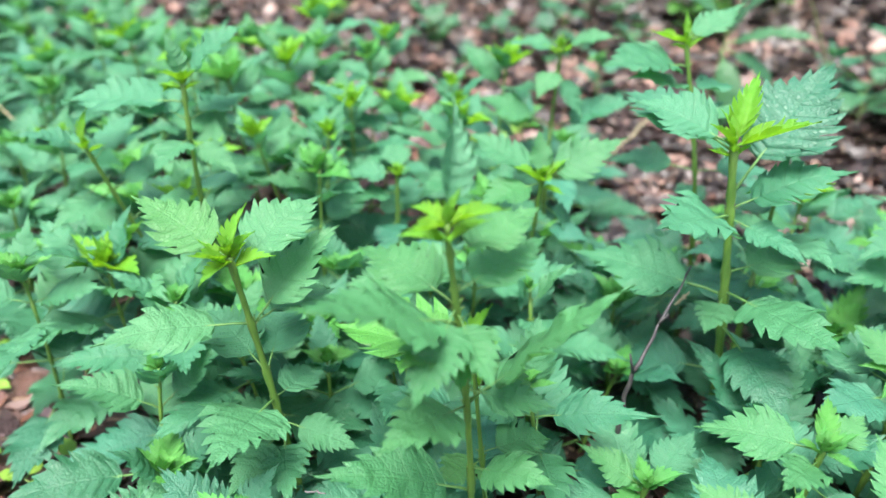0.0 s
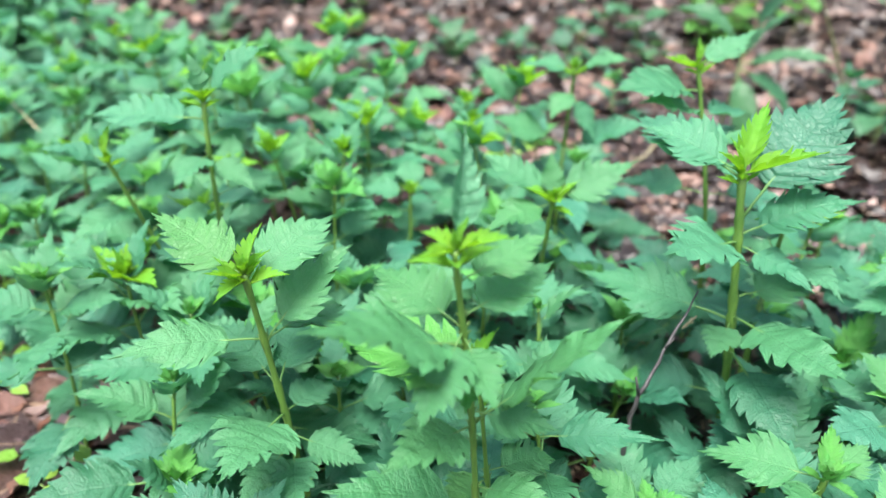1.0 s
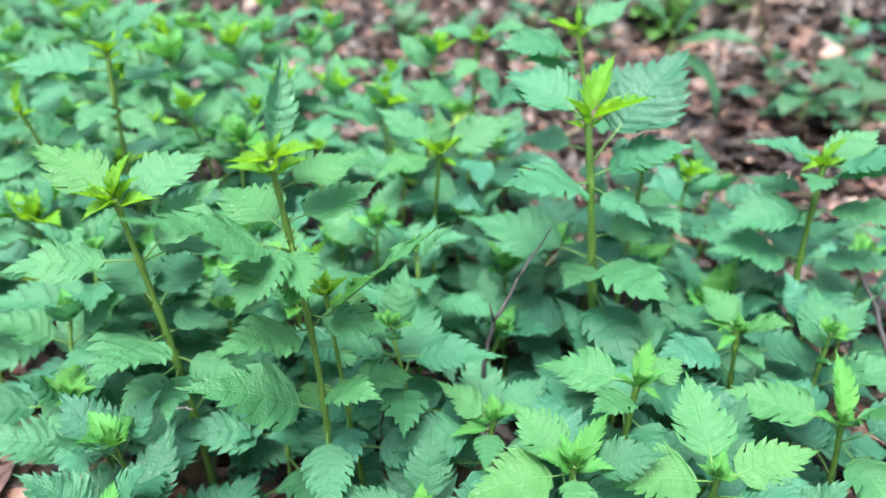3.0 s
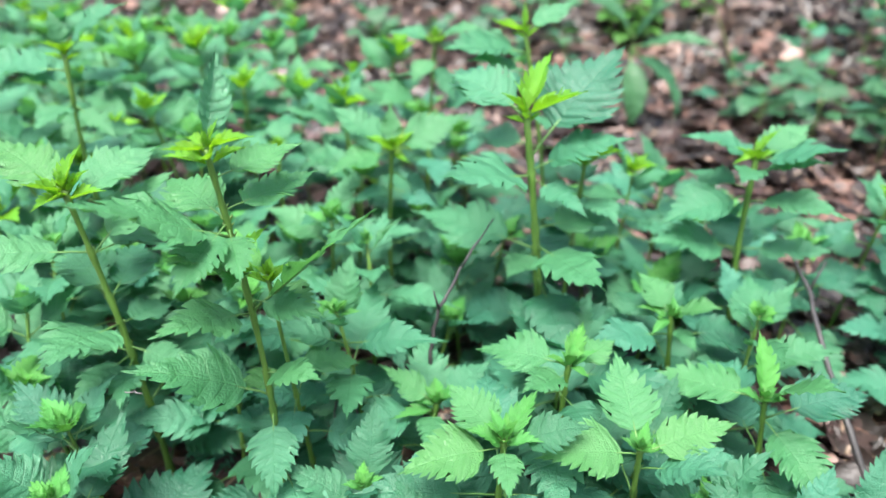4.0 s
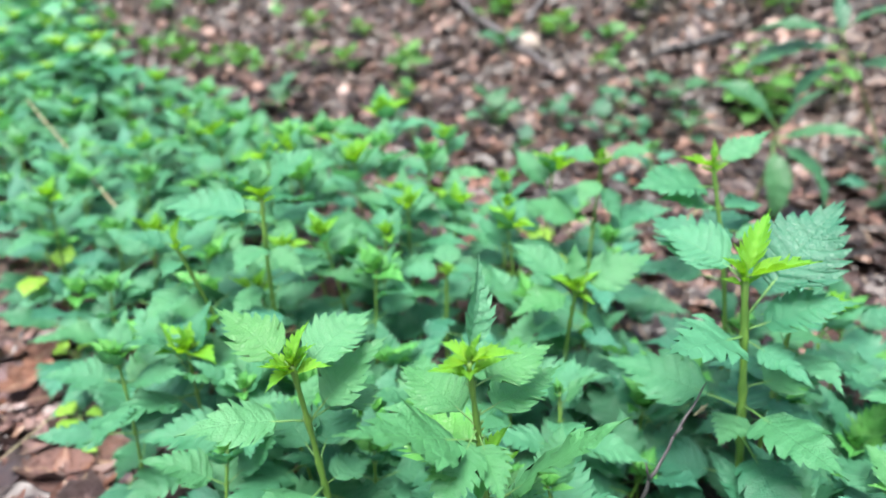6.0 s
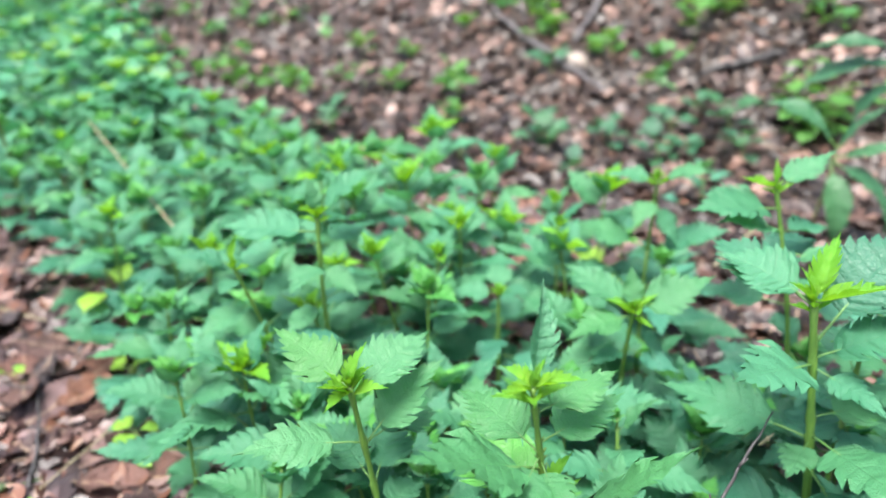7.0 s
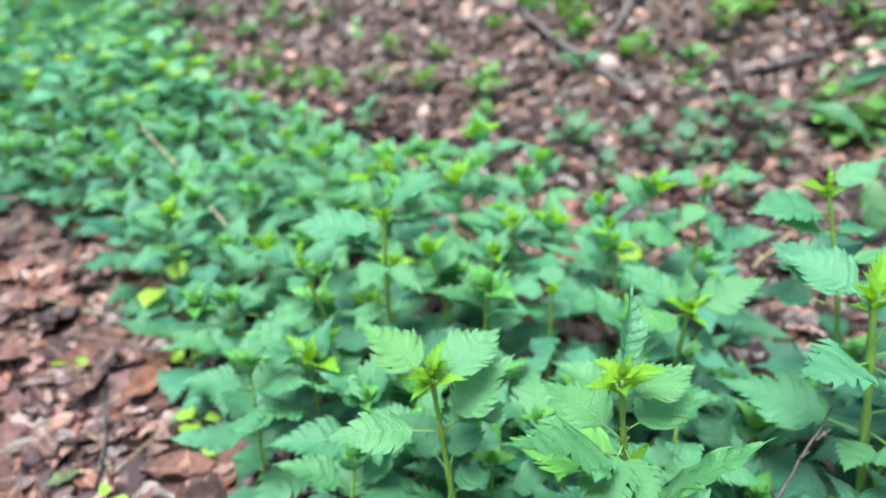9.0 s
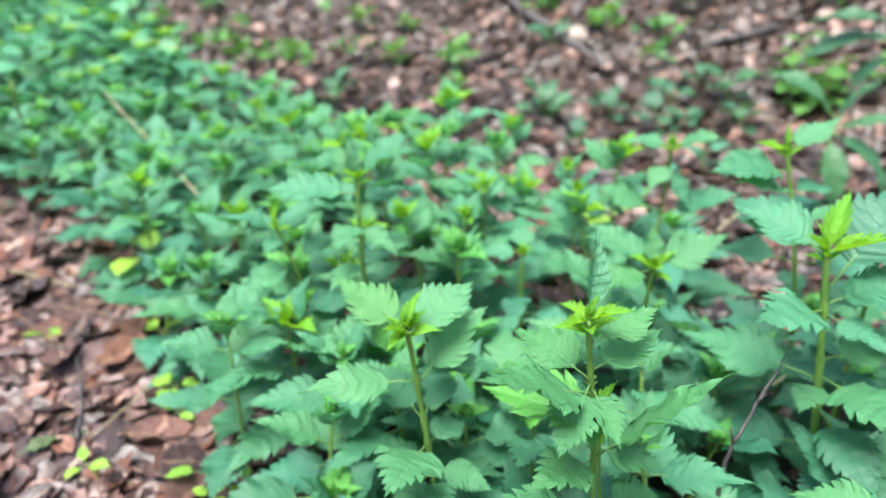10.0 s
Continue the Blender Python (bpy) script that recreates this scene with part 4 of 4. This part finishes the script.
stick("branch", "dark fallen branch resting on the far leaf litter",
      [(x, y, gz(x, y) + 0.052) for x, y in ((0.0, 2.75), (0.05, 2.87), (0.095, 2.99), (0.16, 3.2))], [0.006, 0.009, 0.011, 0.012], M_GREYWOOD, "branch")
stick("branch", "dark rotting branch half sunk in the leaf litter",
      [(x, y, gz(x, y) + 0.035) for x, y in ((0.40, 2.43), (0.48, 2.44), (0.57, 2.44), (0.66, 2.46))], [0.010, 0.015, 0.015, 0.009], M_ROTTEN, "branch")
for k, (a, b, r) in enumerate([((0.52, 2.68), (0.63, 2.55), 0.008), ((0.13, 2.11), (0.26, 2.03), 0.005), ((0.12, 1.87), (0.17, 1.70), 0.004), ((0.52, 2.01), (0.78, 1.91), 0.006), ((-0.11, 2.36), (-0.14, 2.18), 0.004),
                               ((-0.63, 2.47), (-0.41, 2.03), 0.003), ((-1.33, 3.5), (-1.17, 3.3), 0.010), ((1.18, 1.96), (1.1, 1.80), 0.005), ((0.62, 1.3), (0.8, 1.45), 0.003)]):
    pts = [(a[0] + (b[0] - a[0]) * s, a[1] + (b[1] - a[1]) * s + 0.02 * math.sin(5 * s + k), 0) for s in (0, 0.33, 0.67, 1)]
    stick("twig", "dark brown dead twig lying on fallen leaves", [(p[0], p[1], gz(p[0], p[1]) + r + 0.024) for p in pts], [r, r, 0.8 * r, 0.5 * r], M_GREYWOOD if k == 6 else M_BARK)
stick("twig", "pale thin dry twig lying on fallen leaves", [(0.39, 1.43, 0.085), (0.35, 1.369, 0.08), (0.296, 1.287, 0.07)], [0.0028, 0.0028, 0.0022], M_STRAW)
stick("twig", "thin dark bent twig lying on fallen leaves",
      [(-0.88, 0.74, 0.045), (-0.80, 0.78, 0.05), (-0.735, 0.775, 0.055), (-0.675, 0.70, 0.05), (-0.645, 0.655, 0.045), (-0.615, 0.60, 0.04)], [0.001, 0.0014, 0.0018, 0.0022, 0.0025, 0.0028], M_BARK)
stick("twig", "pale dry straw stem lying on the path", [(-1.12, 1.03, 0.04), (-1.0, 1.0, 0.05), (-0.87, 0.97, 0.045)], [0.0018, 0.002, 0.0014], M_STRAW)
stick("twig", "short dry grass stem lying on fallen leaves", [(-0.57, 0.72, 0.05), (-0.58, 0.66, 0.048), (-0.60, 0.60, 0.04)], [0.0009, 0.001, 0.0008], M_STRAW)
stick("twig", "thin grey hooked twig among low nettle leaves", [(0.062, 0.505, 0.03), (0.060, 0.503, 0.085), (0.069, 0.500, 0.124), (0.078, 0.502, 0.108), (0.085, 0.505, 0.081), (0.092, 0.508, 0.05)],
      [0.0014, 0.0013, 0.0012, 0.0012, 0.0011, 0.0008], M_GREYWOOD)
stick("bud_scale", "small dry straw-coloured bud scale beside a twig", [(0.210, 0.568, 0.236), (0.215, 0.566, 0.245), (0.219, 0.565, 0.253)], [0.0006, 0.0019, 0.0004], M_STRAW, "bud scale")
stick("dry_stalk", "short pale green dry stalk standing in the nettles", [(-1.30, 1.45, 0.05), (-1.292, 1.438, 0.22), (-1.268, 1.415, 0.31)], [0.0045, 0.0045, 0.003], M_HERBSTEM, "stalk")
stick("dead_stem", "thin dark dead stem standing behind the nettles", [(-1.79, 2.98, gz(-1.79, 2.98)), (-1.80, 2.97, gz(-1.8, 2.97) + 0.18), (-1.84, 2.95, gz(-1.84, 2.95) + 0.42)], [0.006, 0.005, 0.003], M_BARK, "stem")
stick("bark_piece", "dark grey curled piece of bark on fallen leaves", [(-0.232, 0.447, 0.048), (-0.215, 0.445, 0.058), (-0.200, 0.445, 0.056), (-0.188, 0.448, 0.045)], [0.008, 0.012, 0.011, 0.006], M_BARK, "bark")
stick("twig", "short pinkish broken stick lying on bark", [(-0.212, 0.425, 0.062), (-0.203, 0.440, 0.072), (-0.192, 0.462, 0.066)], [0.003, 0.0035, 0.0025], M_STRAW)
stick("twig", "small pale twig caught on a nettle leaf", [(-0.068, 0.371, 0.223), (-0.060, 0.37, 0.225), (-0.054, 0.369, 0.224)], [0.0005, 0.0007, 0.0004], M_GREYWOOD)


def stone(x, y, size, seed, label):
    bm = bmesh.new()
    bmesh.ops.create_icosphere(bm, subdivisions=3, radius=1)
    for v in bm.verts:
        v.co *= 1 + 0.25 * noise.noise(v.co * 1.1 + Vector((seed, 0, 0)))
        v.co = Vector((v.co.x * size, v.co.y * size * 0.8, v.co.z * size * 0.8))
    me = bpy.data.meshes.new("stone")
    bm.to_mesh(me)
    bm.free()
    me.materials.append(M_STONE)
    me.polygons.foreach_set("use_smooth", [True] * len(me.polygons))
    ob = new("stone", me)
    ob.location = (x, y, gz(x, y) + size * 0.95)
    return tagged(ob, label, "stone")


stone(0.009, 2.62, 0.046, 3, "rounded pale stone lying among fallen leaves")


# ---------- fallen leaves that lie nearest ----------
rng = random.Random(31)
made = 0
while made < 290:
    y = rng.uniform(0.35, 1.6)
    x = rng.uniform(-1.7, -0.2)
    if inside(x, y) or x > -0.25 - 0.2 * y:
        continue
    size = rng.uniform(0.055, 0.115)
    part("dead_leaf", DEAD_MESH[rng.randrange(12)], ground, lie(rng, x, y, 0.018 + rng.random() * 0.022, 0.2) @ Matrix.Diagonal((size * rng.uniform(0.85, 1.2), size, size, 1)))
    made += 1

WILTED = leaf_mesh("wilted_leaf", leaf_material("wilted_leaf", (0.030, 0.055, 0.018), (0.085, 0.130, 0.045), (0.05, 0.07, 0.02), (0.1, 0.15, 0.03), 0.1, 0.5), teeth=6, width=0.27, fold=0.3, droop=0.4, wave=0.05, petiole=0.5, depth=0.06, seed=97)
fallen = thing("fallen_leaf", Matrix.Translation((-0.644, 0.592, gz(-0.644, 0.592) + 0.03)), "dull green fallen leaf with a pale stalk on the path", "leaf")
part("blade", WILTED, fallen, turned((0.03, 0.03, 0), 135, 8, 12, 0.06))
